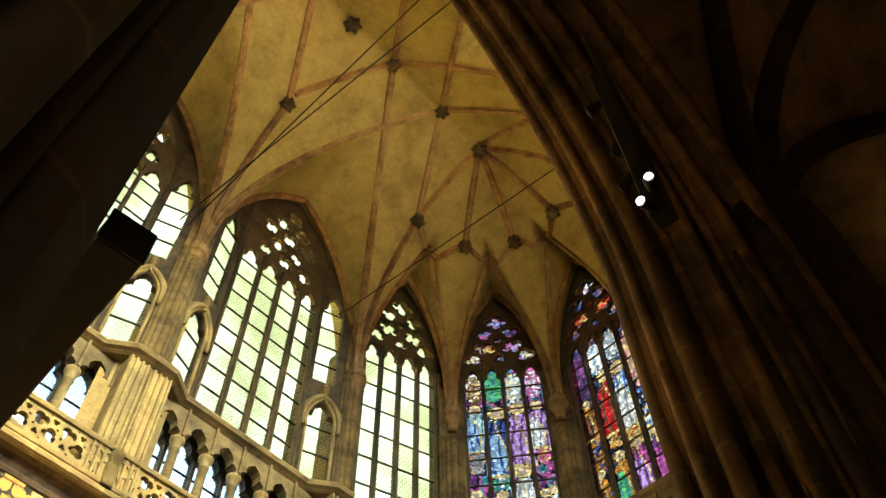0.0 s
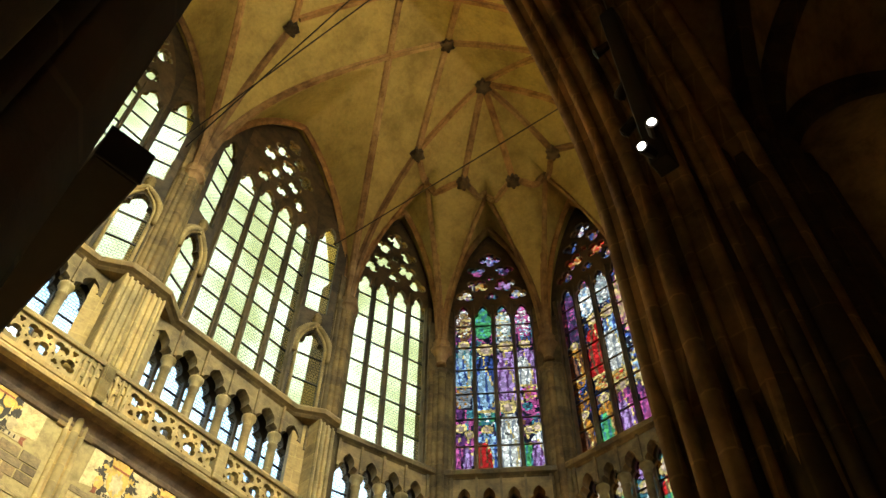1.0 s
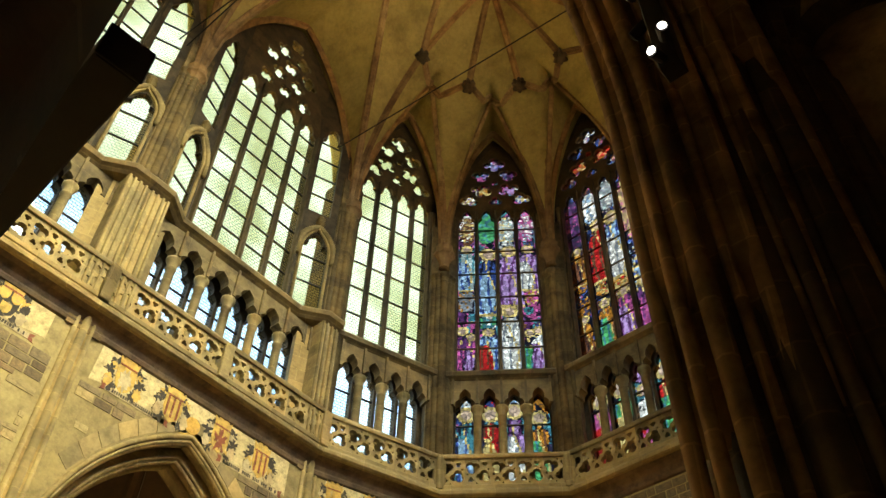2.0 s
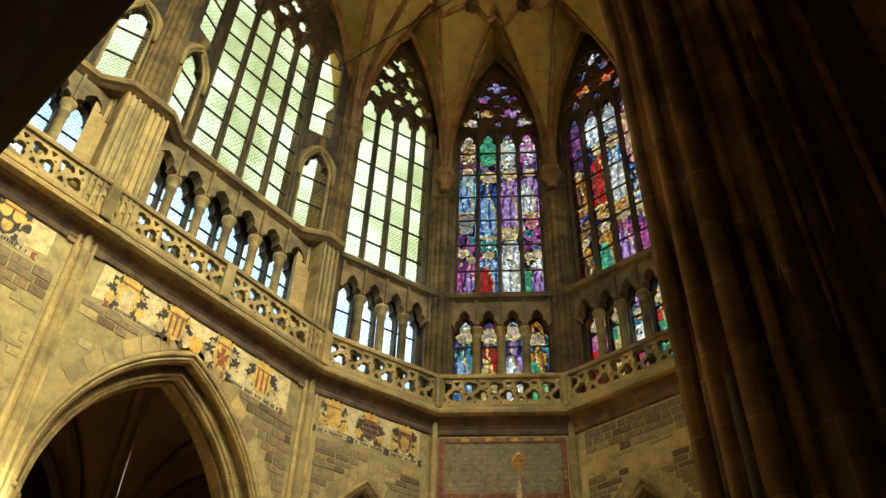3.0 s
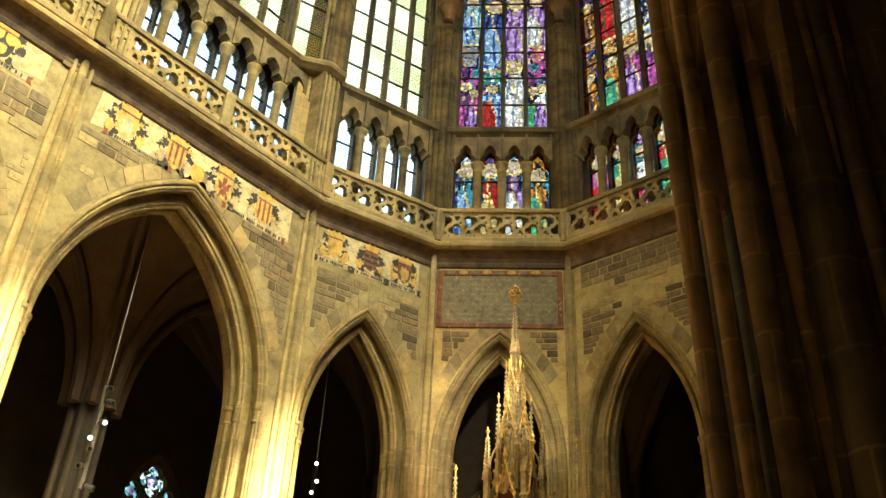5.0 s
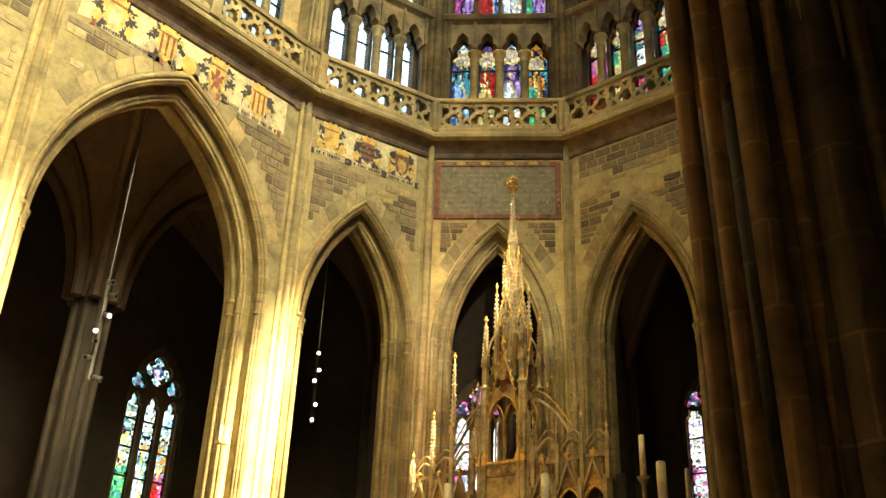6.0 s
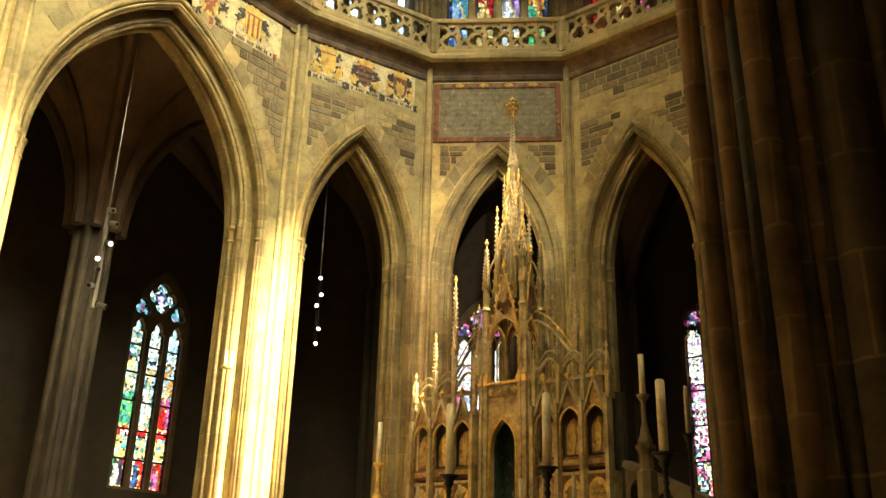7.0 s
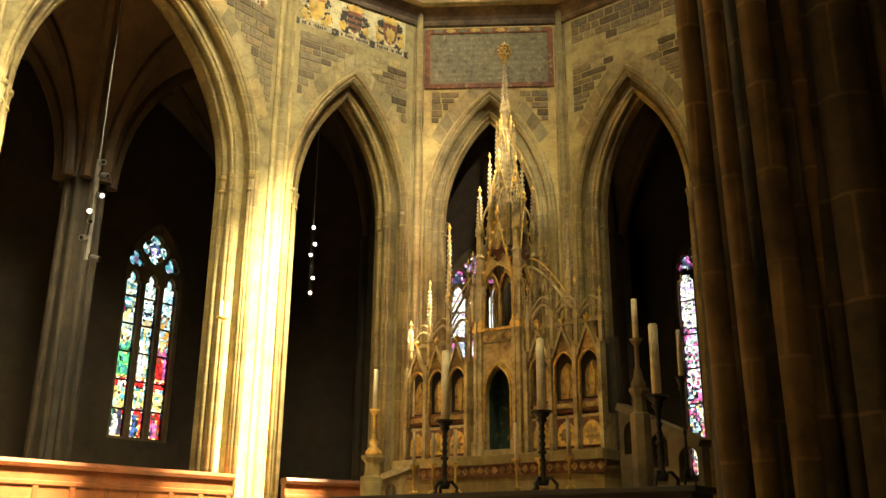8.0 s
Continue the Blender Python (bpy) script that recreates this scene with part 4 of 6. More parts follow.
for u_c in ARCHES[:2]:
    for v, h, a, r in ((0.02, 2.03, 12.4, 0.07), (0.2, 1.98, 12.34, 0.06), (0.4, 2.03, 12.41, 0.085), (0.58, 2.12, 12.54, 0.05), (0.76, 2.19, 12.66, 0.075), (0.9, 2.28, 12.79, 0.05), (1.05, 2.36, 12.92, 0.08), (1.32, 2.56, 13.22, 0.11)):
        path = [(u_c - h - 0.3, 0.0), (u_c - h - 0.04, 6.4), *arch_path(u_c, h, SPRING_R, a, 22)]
        part("roll_moulding", finish(sweep([(u, v, z) for u, z in path], ring_profile(r), up=(0, 1, 0)), True), LIT_ARCHSTONE, right_wall, m=rm)
# unseen clerestory over it, open to the south; holes set for the sun patch
holes = [arch_path(1.5 + 6.5 * k, 2.2, 26.0, 30.6, 12, 19.4) for k in range(3)]
part("clerestory_wall", plate([(-1.3, 15), (26, 15), (26, 34.5), (-1.3, 34.5)], holes, -0.1, 0.5), AISLE, right_wall, m=rm)

am = wall_frame(Vector((13.5, 8.0, 0)), Vector((13.5, -26.0, 0)))
# The window behind the eye is unseen, added for faint aisle light.
wall_aisle = part("wall_aisle", plate([(0, 0), (34, 0), (34, 14.4), (0, 14.4)], [arch_path(22.0, 1.17, 7.5, 9.52, 12, 3.52)], 0, 0.5), AISLE, m=am)
structure(wall_aisle, "dark stone outer wall of the aisle with an added window", "wall")
chapel_window("window_aisle_added", am @ pose(22.0, 0.2, 0), 1.1, 3.6, 7.5, 9.3, "added unseen stained glass window that lights the aisle")
# Unseen wall behind the eye, added to close the shell.
structure(part("wall_west", box(-14, 14, -26.5, -26, 0, 34), AISLE), "unseen dark wall added to close the nave", "wall")
structure(part("ceiling_nave", box(-7.5, 7.5, -26.4, -16.2, 33.2, 33.6), PLASTER), "ochre plaster ceiling of the nave", "ceiling")
# Unseen end walls, added to keep stray sky light out.
structure(part("wall_ambulatory_end", box(-12.8, -6.2, -20.4, -19.9, 0, 15), AISLE), "unseen dark wall added to keep the sky out of the ambulatory", "wall")
structure(part("wall_aisle_end", box(7.0, 14.0, 7.6, 8.1, 0, 15), AISLE), "unseen dark wall added to keep the sky out of the aisle", "wall")
structure(part("wall_nave_left", box(-7.0, -6.2, -26, -13.05, 0, 34), AISLE), "sandstone wall of the nave", "wall")


# dark wooden beam fixed to the near pier
def pier_beam():
    b = tagged(empty("wooden_beam"), "black wooden beam fixed high on the pier", "beam")
    m = wall_frame(Vector((7.33, -11.53, 3.93)), Vector((7.33 - 1.0, -11.53 + 0.08, 3.93)))
    part("timber", box(0.0, 2.4, -0.03, 0.12, -0.04, 0.12, bevel=0.008), DARKWOOD, b, m=m)
    part("end_cap", box(-0.012, 0.0, -0.034, 0.124, -0.044, 0.124, bevel=0.004), DARKWOOD, b, m=m)


pier_beam()


def groin(p, q, h0, h1, w, s):
    return h0 + (h1 - h0) * max(arch_shape(2 * w - 1, 1.7), arch_shape(2 * s - 1, 1.7))


def aisle_z(x, y):
    return groin(0, 0, 8.6, 13.6, min(max((x - 8.3) / 5.2, 0), 1), ((y - Y_NEAR) % 6.53) / 6.53)


def aisle_vault():
    bm = bmesh.new()
    n = 40
    rows = [[bm.verts.new((8.2 + 5.4 * i / n, -26 + 34 * j / 99, aisle_z(8.2 + 5.4 * i / n, -26 + 34 * j / 99))) for j in range(100)] for i in range(n + 1)]
    for a, b in zip(rows, rows[1:]):
        for j in range(99):
            bm.faces.new((a[j], a[j + 1], b[j + 1], b[j])).smooth = True
    return bm


structure(part("ceiling_aisle", aisle_vault(), AISLE), "dark groin vault over the aisle", "ceiling")
AISLE_RIB = [(-0.12, 0.05), (-0.15, -0.08), (-0.06, -0.22), (0.06, -0.22), (0.15, -0.08), (0.12, 0.05)]
for y in (Y_NEAR, Y_FAR, Y_FAR + 6.53):
    for a, b in (((8.3, y), (13.5, y)), ((8.3, y), (13.5, y - 6.53)), ((13.5, y), (8.3, y - 6.53))):
        pts = [(px, py, aisle_z(px, py)) for px, py in rib_path(a, b, 28)]
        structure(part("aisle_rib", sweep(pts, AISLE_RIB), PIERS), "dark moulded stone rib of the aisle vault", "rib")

# ================= ambulatory and chapels =================
RING = [Vector((-RAD - OUT, -20, 0)), Vector((-RAD - OUT, 4.4, 0)), *[outer_corner(k) for k in range(1, 5)], Vector((RAD + OUT, 0, 0))]
# The first opening is an added window, unseen, for the fill lamp.
chapel_wall("wall_north", RING[0], RING[1], [(12.0, 1.2, 4.1, 8.55, 9.9), (21.28, 0.86, 4.1, 8.35, 9.75)], 14.6)
chapel_wall("wall_chapel_a", RING[1], RING[2], [], 14.6)
chapel_wall("wall_chapel_b", RING[2], RING[3], [(3.3, 0.88, 4.1, 8.9, 10.2)], 14.6)
chapel_wall("wall_chapel_c", RING[3], RING[4], [(2.72, 0.95, 3.4, 9.0, 10.0)], 14.6)
chapel_wall("wall_chapel_d", RING[4], RING[5], [], 14.6)
chapel_wall("wall_chapel_e", RING[5], RING[6], [], 14.6)

INNER_RING = [Vector((-RAD - 1.2, -3 * BAY, 0)), Vector((-RAD - 1.2, -2 * BAY, 0)), Vector((-RAD - 1.2, -BAY, 0)), Vector((-RAD - 1.2, 0, 0))] + [corner(k) * ((RAD + 1.2) / RAD) for k in range(1, 6)]
OUTER_RING = [Vector((-RAD - OUT, -3 * BAY, 0)), Vector((-RAD - OUT, -2 * BAY, 0)), Vector((-RAD - OUT, -BAY, 0)), Vector((-RAD - OUT, 4.4, 0))] + [outer_corner(k) for k in range(1, 6)]


def ring_point(k, s, w):
    p = INNER_RING[k].lerp(INNER_RING[k + 1], s).lerp(OUTER_RING[k].lerp(OUTER_RING[k + 1], s), w)
    return (p.x, p.y, 9.2 + 4.9 * max(arch_shape(2 * s - 1, 1.5), arch_shape(2 * w - 1, 1.5)))


# Ambulatory vault: the gloom overhead is put into the plaster colour.
CRYPTVAULT = stone_like("gloom_dark_vault_plaster", (0.075, 0.045, 0.02), (0.056, 0.033, 0.015), (0.09, 0.055, 0.025), wear=0.25)


def ring_ceiling():
    bm = bmesh.new()
    for k in range(len(INNER_RING) - 1):
        n = 22
        rows = [[bm.verts.new(ring_point(k, i / n, j / n)) for j in range(n + 1)] for i in range(n + 1)]
        for p, q in zip(rows, rows[1:]):
            for j in range(n):
                bm.faces.new((p[j], p[j + 1], q[j + 1], q[j])).smooth = True
    bmesh.ops.remove_doubles(bm, verts=bm.verts, dist=0.001)
    return bm


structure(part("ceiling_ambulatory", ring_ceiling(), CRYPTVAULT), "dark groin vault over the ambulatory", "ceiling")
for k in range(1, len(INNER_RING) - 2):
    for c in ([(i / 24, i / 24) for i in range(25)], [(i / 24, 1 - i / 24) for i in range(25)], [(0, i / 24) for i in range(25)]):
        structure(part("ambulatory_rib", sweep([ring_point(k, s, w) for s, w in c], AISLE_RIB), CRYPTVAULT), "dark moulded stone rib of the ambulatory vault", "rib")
# slim piers between the chapels
for k in range(2, 7):
    p = OUTER_RING[k].lerp(INNER_RING[k], 0.2)
    pr = tagged(empty("chapel_pier"), "dark stone pier between two chapels", "pier", "chapel piers")
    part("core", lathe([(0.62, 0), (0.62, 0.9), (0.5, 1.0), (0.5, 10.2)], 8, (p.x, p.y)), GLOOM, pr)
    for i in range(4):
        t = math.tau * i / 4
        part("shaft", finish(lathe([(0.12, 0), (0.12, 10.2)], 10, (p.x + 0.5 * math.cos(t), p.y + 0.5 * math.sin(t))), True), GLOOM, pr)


def ambulatory_pier(x, y):
    p = tagged(empty("ambulatory_pier"), "brown clustered stone pier in the dark ambulatory", "pier", "chapel piers")
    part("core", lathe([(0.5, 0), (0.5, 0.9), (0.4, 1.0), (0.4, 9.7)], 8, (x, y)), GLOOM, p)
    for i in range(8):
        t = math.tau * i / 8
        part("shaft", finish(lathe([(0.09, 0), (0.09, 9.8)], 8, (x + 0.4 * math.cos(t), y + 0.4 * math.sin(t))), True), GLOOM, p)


ambulatory_pier(-10.0, -2.25)


def springer(x, y, t, s):
    """Point on the vault that opens like a trumpet from a pier; s runs from the capital to the crown."""
    r = 0.42 + 2.5 * (1 - math.cos(s * math.pi / 2))
    return (min(max(x + r * math.cos(t), -12.2), -7.1), y + r * math.sin(t) * 1.2, 9.5 + 4.0 * math.sin(s * math.pi / 2))


def springing_vault(x, y):
    bm = bmesh.new()
    n, rows = 32, 12
    rings = [[bm.verts.new(springer(x, y, math.tau * i / n, j / rows)) for i in range(n)] for j in range(rows + 1)]
    for p, q in zip(rings, rings[1:]):
        for i in range(n):
            bm.faces.new((p[i], p[(i + 1) % n], q[(i + 1) % n], q[i])).smooth = True
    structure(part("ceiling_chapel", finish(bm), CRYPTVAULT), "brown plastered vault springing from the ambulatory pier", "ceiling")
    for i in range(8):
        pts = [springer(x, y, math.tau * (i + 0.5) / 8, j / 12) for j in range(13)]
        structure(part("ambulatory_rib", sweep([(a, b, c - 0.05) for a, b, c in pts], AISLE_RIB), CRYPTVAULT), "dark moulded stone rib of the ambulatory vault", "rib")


springing_vault(-10.0, -2.25)


def wall_sconce(x, y, z):
    s = tagged(empty("wall_sconce"), "small gilt wall sconce with two white candles", "sconce")
    part("bracket", box(x - 0.04, x + 0.12, y - 0.1, y + 0.1, z - 0.2, z - 0.15, bevel=0.01), GOLD, s)
    for d in (-0.07, 0.07):
        part("candle", lathe([(0.03, z - 0.15), (0.03, z + 0.14), (0.01, z + 0.16)], 10, (x + 0.08, y + d)), WAX, s)


wall_sconce(-5.72, -1.25, 6.0)


# ================= oak screens between the left-hand piers =================
def oak_screen(p, q):
    m, length = segment(p, q)
    s = tagged(empty("oak_screen", m), "polished orange-brown oak choir screen between the piers", "screen", "choir screens")
    part("panelling", box(0.62, length - 0.62, -0.1, 0.1, 0.9, 2.72), WOOD, s)
    part("top_rail", sweep([(0.62, 0, 2.76), (length - 0.62, 0, 2.76)], [(-0.16, -0.06), (0.16, -0.06), (0.19, 0.0), (0.16, 0.06), (-0.16, 0.06), (-0.19, 0.0)]), WOOD, s)
    part("lower_rail", box(0.62, length - 0.62, -0.135, -0.1, 2.42, 2.5, bevel=0.012), WOOD, s)
    n = max(int(length / 0.75), 3)
    for k in range(n + 1):
        u = 0.7 + (length - 1.4) * k / n
        part("stile", box(u - 0.05, u + 0.05, -0.13, -0.1, 0.9, 2.42, bevel=0.01), WOOD, s)


oak_screen(LEFT[2], LEFT[1])
oak_screen(LEFT[1], LEFT[0])
oak_screen(corner(0), corner(1))


# ================= painted arms, tablet =================
def paint(name, colour, dark=0.6):
    m = stone_like(name, colour, tuple(c * dark for c in colour), tuple(min(c * 1.12, 1) for c in colour), rough=0.8, bump=0.15, scale=2.5, by_object=0.0)
    nt = m.node_tree
    worn = ramp_node(nt, [(0.57, (0, 0, 0)), (0.68, (1, 1, 1))])
    nt.links.new(noise_of(nt, 7.0, 6, 0.75).outputs["Fac"], worn.inputs["Fac"])
    base = nt.nodes["Principled BSDF"].inputs["Base Color"]
    nt.links.new(mixed(nt, base.links[0].from_socket, (0.4, 0.32, 0.17), worn.outputs["Color"]), base)
    return m


LIME, BLACKP, GOLDP, REDP, WHITEP, GREYP, FRAMEP = (paint("limewash", (0.6, 0.53, 0.3), 0.75), paint("black_paint", (0.035, 0.03, 0.025)), paint("ochre_gold_paint", (0.58, 0.4, 0.1)), paint("red_paint", (0.24, 0.07, 0.035)),
                                         paint("white_paint", (0.5, 0.43, 0.27)), paint("grey_panel_paint", (0.2, 0.18, 0.11), 0.8), paint("brown_frame_paint", (0.2, 0.08, 0.04)))


def blob(cu, cz, ru, rz, seed, n=26, rough=0.22):
    rnd = random.Random(seed)
    ph = [(rnd.uniform(0, 6.28), rnd.choice((3, 5, 7, 9)), rnd.uniform(0.3, 1)) for _ in range(4)]
    out = []
    for i in range(n):
        t = math.tau * i / n
        k = 1 + rough * sum(a * math.sin(f * t + p) for p, f, a in ph) / 2
        out.append((cu + ru * k * math.cos(t), cz + rz * k * math.sin(t)))
    return out


def shield(cu, cz, w, h):
    return [(cu - w, cz + h), (cu + w, cz + h), (cu + w * 1.02, cz), (cu + w * 0.75, cz - h * 0.6), (cu, cz - h), (cu - w * 0.75, cz - h * 0.6), (cu - w * 1.02, cz)]


def crown(cu, z, w, h):
    pts = [(cu - w * 0.8, z), (cu + w * 0.8, z)]
    for i in range(7):
        f = 1 - i / 3
        pts.append((cu + w * f, z + h * (1.0 if i % 2 == 0 else 0.55) + h * 0.2 * (1 - abs(f))))
    return pts


def coat_of_arms(m, u, z, mantle, field, charge, seed, label, s=1.0):
    a = tagged(empty("coat_of_arms", m), label, "coat of arms", "painted arms")
    rnd = random.Random(seed)
    for side in (-1, 1):
        for k in range(8):
            t = radians(70 - 20 * k)
            leaf = blob(u + side * (0.27 + 0.05 * (k % 2)) * s * (0.6 + 0.5 * math.cos(t)), z - 0.06 * s + 0.33 * s * math.sin(t), rnd.uniform(0.07, 0.11) * s, rnd.uniform(0.07, 0.11) * s, seed * 11 + k * 3 + side, 20, 0.5)
            part("mantling_leaf", plate(leaf, (), -0.012 - 0.0006 * k, -0.004), (mantle, mantle, mantle, GOLDP, mantle, mantle, WHITEP)[(k + seed) % 7], a)
    part("crown", plate(crown(u, z + 0.2 * s, 0.24 * s, 0.26 * s), (), -0.026, -0.016), GOLDP, a)
    part("crown_band", box(u - 0.19 * s, u + 0.19 * s, -0.03, -0.026, z + 0.2 * s, z + 0.24 * s), REDP, a)
    sh = part("shield", plate(shield(u, z - 0.1 * s, 0.21 * s, 0.3 * s), (), -0.022, -0.016), field, a)
    if charge == "stripes":
        for k in range(3):
            x = u + (k - 1) * 0.13 * s
            part("pale", plate([(x - 0.022 * s, z - 0.28 * s), (x + 0.022 * s, z - 0.28 * s), (x + 0.022 * s, z + 0.19 * s), (x - 0.022 * s, z + 0.19 * s)], (), -0.03, -0.023), REDP, sh)
    elif charge == "bars":
        for k in range(3):
            y = z - 0.3 * s + k * 0.17 * s
            part("bar", plate([(u - 0.2 * s, y), (u + 0.2 * s, y), (u + 0.2 * s, y + 0.07 * s), (u - 0.2 * s, y + 0.07 * s)], (), -0.03, -0.023), BLACKP, sh)
    elif charge == "quarters":
        for su, sz in ((-0.12, 0.08), (0.12, 0.08), (0.0, -0.2)):
            part("quarter", plate(shield(u + su * s, z + sz * s, 0.1 * s, 0.12 * s), (), -0.03, -0.023), GOLDP, sh)
    else:
        part("beast", plate(blob(u, z - 0.1 * s, 0.13 * s, 0.23 * s, seed + 50, rough=0.5), (), -0.03, -0.023), {"red": REDP, "gold": GOLDP, "white": WHITEP}[charge], sh)
    for side in (-1, 1):
        part("scroll", plate(blob(u + side * 0.33 * s, z - 0.25 * s, 0.09 * s, 0.14 * s, seed + 7 * side + 30), (), -0.02, -0.0125), GOLDP if seed % 2 else WHITEP, a)


def motto_ribbon(m, u0, u1, z, seed, dark=REDP):
    rb = tagged(empty("motto_ribbon", m), "painted pale ribbon with small dark lettering under the arms", "ribbon", "painted arms")
    part("band", plate([(u0, z - 0.07), (u1, z - 0.07), (u1, z + 0.07), (u0, z + 0.07)], (), -0.012, -0.004), WHITEP, rb)
    rnd = random.Random(seed)
    bm = bmesh.new()
    u = u0 + 0.06
    while u < u1 - 0.08:
        w = rnd.uniform(0.02, 0.045)
        box(u, u + w, -0.02, -0.013, z - 0.04, z + 0.04, bm)
        u += w + (0.02 if rnd.random() < 0.8 else 0.08)
    tagged(part("lettering", bm, BLACKP, rb), kind="stuff")
    for e, d in ((u0, -1), (u1, 1)):
        part("ribbon_end", plate([(e, z - 0.07), (e + d * 0.12, z - 0.1), (e + d * 0.08, z), (e + d * 0.12, z + 0.1), (e, z + 0.07)][::d], (), -0.016, -0.006), dark, rb)


def lime_panel(m, u0, u1, z0, z1, seed):
    rnd = random.Random(seed)
    edge = [(u0 + (u1 - u0) * i / 16, z0 + rnd.uniform(-0.05, 0.06)) for i in range(17)]
    part("limewash_band", plate(edge + [(u1, z1), (u0 + 0.06, z1)], (), -0.005, 0.01), LIME, bpy.data.objects["wall_choir_a"], "whitewashed band for the painted arms", m=m)


ma, _ = segment(LEFT[1], LEFT[0])
mb, _ = segment(LEFT[2], LEFT[1])
m1, _ = segment(corner(0), corner(1))
m2, _ = segment(corner(1), corner(2))
lime_panel(ma, 0.5, 5.9, 13.42, 14.32, 1)
lime_panel(mb, 3.4, 5.9, 13.6, 14.32, 2)
lime_panel(m1, 0.42, 3.2, 13.5, 14.32, 3)
ARMS = "painted arms with gold crown on whitewashed wall"
coat_of_arms(ma, 1.25, 13.9, BLACKP, GOLDP, "white", 1, "white and gold " + ARMS, 1.1)
coat_of_arms(ma, 2.5, 13.9, BLACKP, GOLDP, "stripes", 2, "gold striped " + ARMS, 1.1)
coat_of_arms(ma, 3.85, 13.88, BLACKP, GOLDP, "red", 4, "red beast " + ARMS, 1.1)
coat_of_arms(ma, 5.05, 13.86, BLACKP, GOLDP, "stripes", 6, "red and gold striped " + ARMS, 1.1)
coat_of_arms(mb, 4.95, 14.0, BLACKP, BLACKP, "quarters", 8, "three-shielded gold " + ARMS, 1.1)
coat_of_arms(m1, 0.72, 13.92, BLACKP, GOLDP, "gold", 3, "gold figured " + ARMS, 0.95)
coat_of_arms(m1, 1.75, 13.9, BLACKP, FRAMEP, "bars", 5, "barred " + ARMS, 0.95)
coat_of_arms(m1, 2.75, 13.9, BLACKP, FRAMEP, "gold", 7, "brown and gold " + ARMS, 0.95)
motto_ribbon(ma, 0.9, 2.4, 13.42, 1)
motto_ribbon(ma, 4.0, 5.7, 13.36, 2)
motto_ribbon(mb, 4.3, 5.6, 13.5, 3)
for i, u in enumerate((0.72, 1.75, 2.75)):
    motto_ribbon(m1, u - 0.42, u + 0.42, 13.4, 5 + i, BLACKP)
cherub = tagged(empty("painted_medallion", ma), "round orange-gold painted medallion with scrolls over the arch", "medallion")
part("disc", plate([(3.1 + 0.2 * math.cos(t * 0.4), 13.72 + 0.22 * math.sin(t * 0.4)) for t in range(15)], (), -0.02, -0.008), GOLDP, cherub)
part("scrolls", plate(blob(3.1, 13.5, 0.5, 0.12, 77), (), -0.012, -0.006), GOLDP, cherub)

tablet = tagged(empty("inscription_tablet", m2), "grey painted inscription panel in a reddish brown frame", "tablet")
part("panel", plate([(0.3, 12.68), (3.3, 12.68), (3.3, 14.1), (0.3, 14.1)], (), -0.02, 0.01), GREYP, tablet)
for a, b, c, d in ((0.16, 0.3, 12.54, 14.26), (3.3, 3.44, 12.54, 14.26), (0.3, 3.3, 12.54, 12.68), (0.3, 3.3, 14.1, 14.26)):
    part("frame_bar", box(a, b, -0.045, 0.01, c, d, bevel=0.012), FRAMEP, tablet)
rnd = random.Random(9)
letters = bmesh.new()
for row in range(9):
    u, z = 0.4, 13.98 - row * 0.148
    while u < 3.2:
        w = rnd.uniform(0.025, 0.06)
        box(u, u + w, -0.026, -0.0205, z - 0.026, z + 0.026, letters)
        u += w + (0.022 if rnd.random() < 0.82 else 0.09)
tagged(part("lettering", letters, paint("faded_lettering", (0.27, 0.24, 0.155)), tablet), kind="stuff")
for i in range(9):
    part("scroll", plate(blob(0.5 + i * 0.32, 14.19, 0.12, 0.05, i + 200), (), -0.056, -0.046), GOLDP if i % 2 else GREYP, tablet)

# ================= light tracks and cables =================
LIT = bpy.data.materials.new("lit_lamp")
LIT.use_nodes = True
LIT.node_tree.nodes["Principled BSDF"].inputs["Emission Color"].default_value = (1.0, 0.93, 0.95, 1)
LIT.node_tree.nodes["Principled BSDF"].inputs["Emission Strength"].default_value = 0.7


def spot_head(track, z, t, lit, at, k=1.0, shell=None):
    head = bmesh.new()
    lathe([(0.035, -0.02), (0.05, 0.0), (0.062, 0.14), (0.062, 0.17), (0.05, 0.17)], 12, (0, 0), head)
    d = Vector((math.cos(t), math.sin(t), -0.35))
    m = Matrix.Translation((at[0] + 0.1 * math.cos(t), at[1] + 0.1 * math.sin(t), z)) @ d.to_track_quat("Z", "Y").to_matrix().to_4x4() @ Matrix.Scale(k, 4)
    h = part("spot_head", finish(head), shell, track, m=m)
    lens = lathe([(0.042, 0.172), (0.036, 0.182)], 12)
    part("lens", lens, LIT if lit else IRON, h, "glowing white lamp" if lit else "dark unlit lamp")
    part("bracket", box(-0.015, 0.015, -0.06, 0.06, -0.06, -0.02), IRON, h)


def light_track(at, z0, z1, z_top, heads, label, k=1.0, rail=None, shell=None, width=0.04):
    rail, shell = rail or IRON, shell or IRON
    tr = tagged(empty("light_track"), label, "spotlight", "hanging spotlights")
    part("rail", box(at[0] - width, at[0] + width, at[1] - width, at[1] + width, z0, z1, bevel=0.008), rail, tr)
    part("wire", lathe([(0.006, z1), (0.006, z_top)], 6, at), STEEL, tr)
    for f, t, lit in heads:
        spot_head(tr, z0 + (z1 - z0) * f, radians(t), lit, at, k, shell)
    return tr


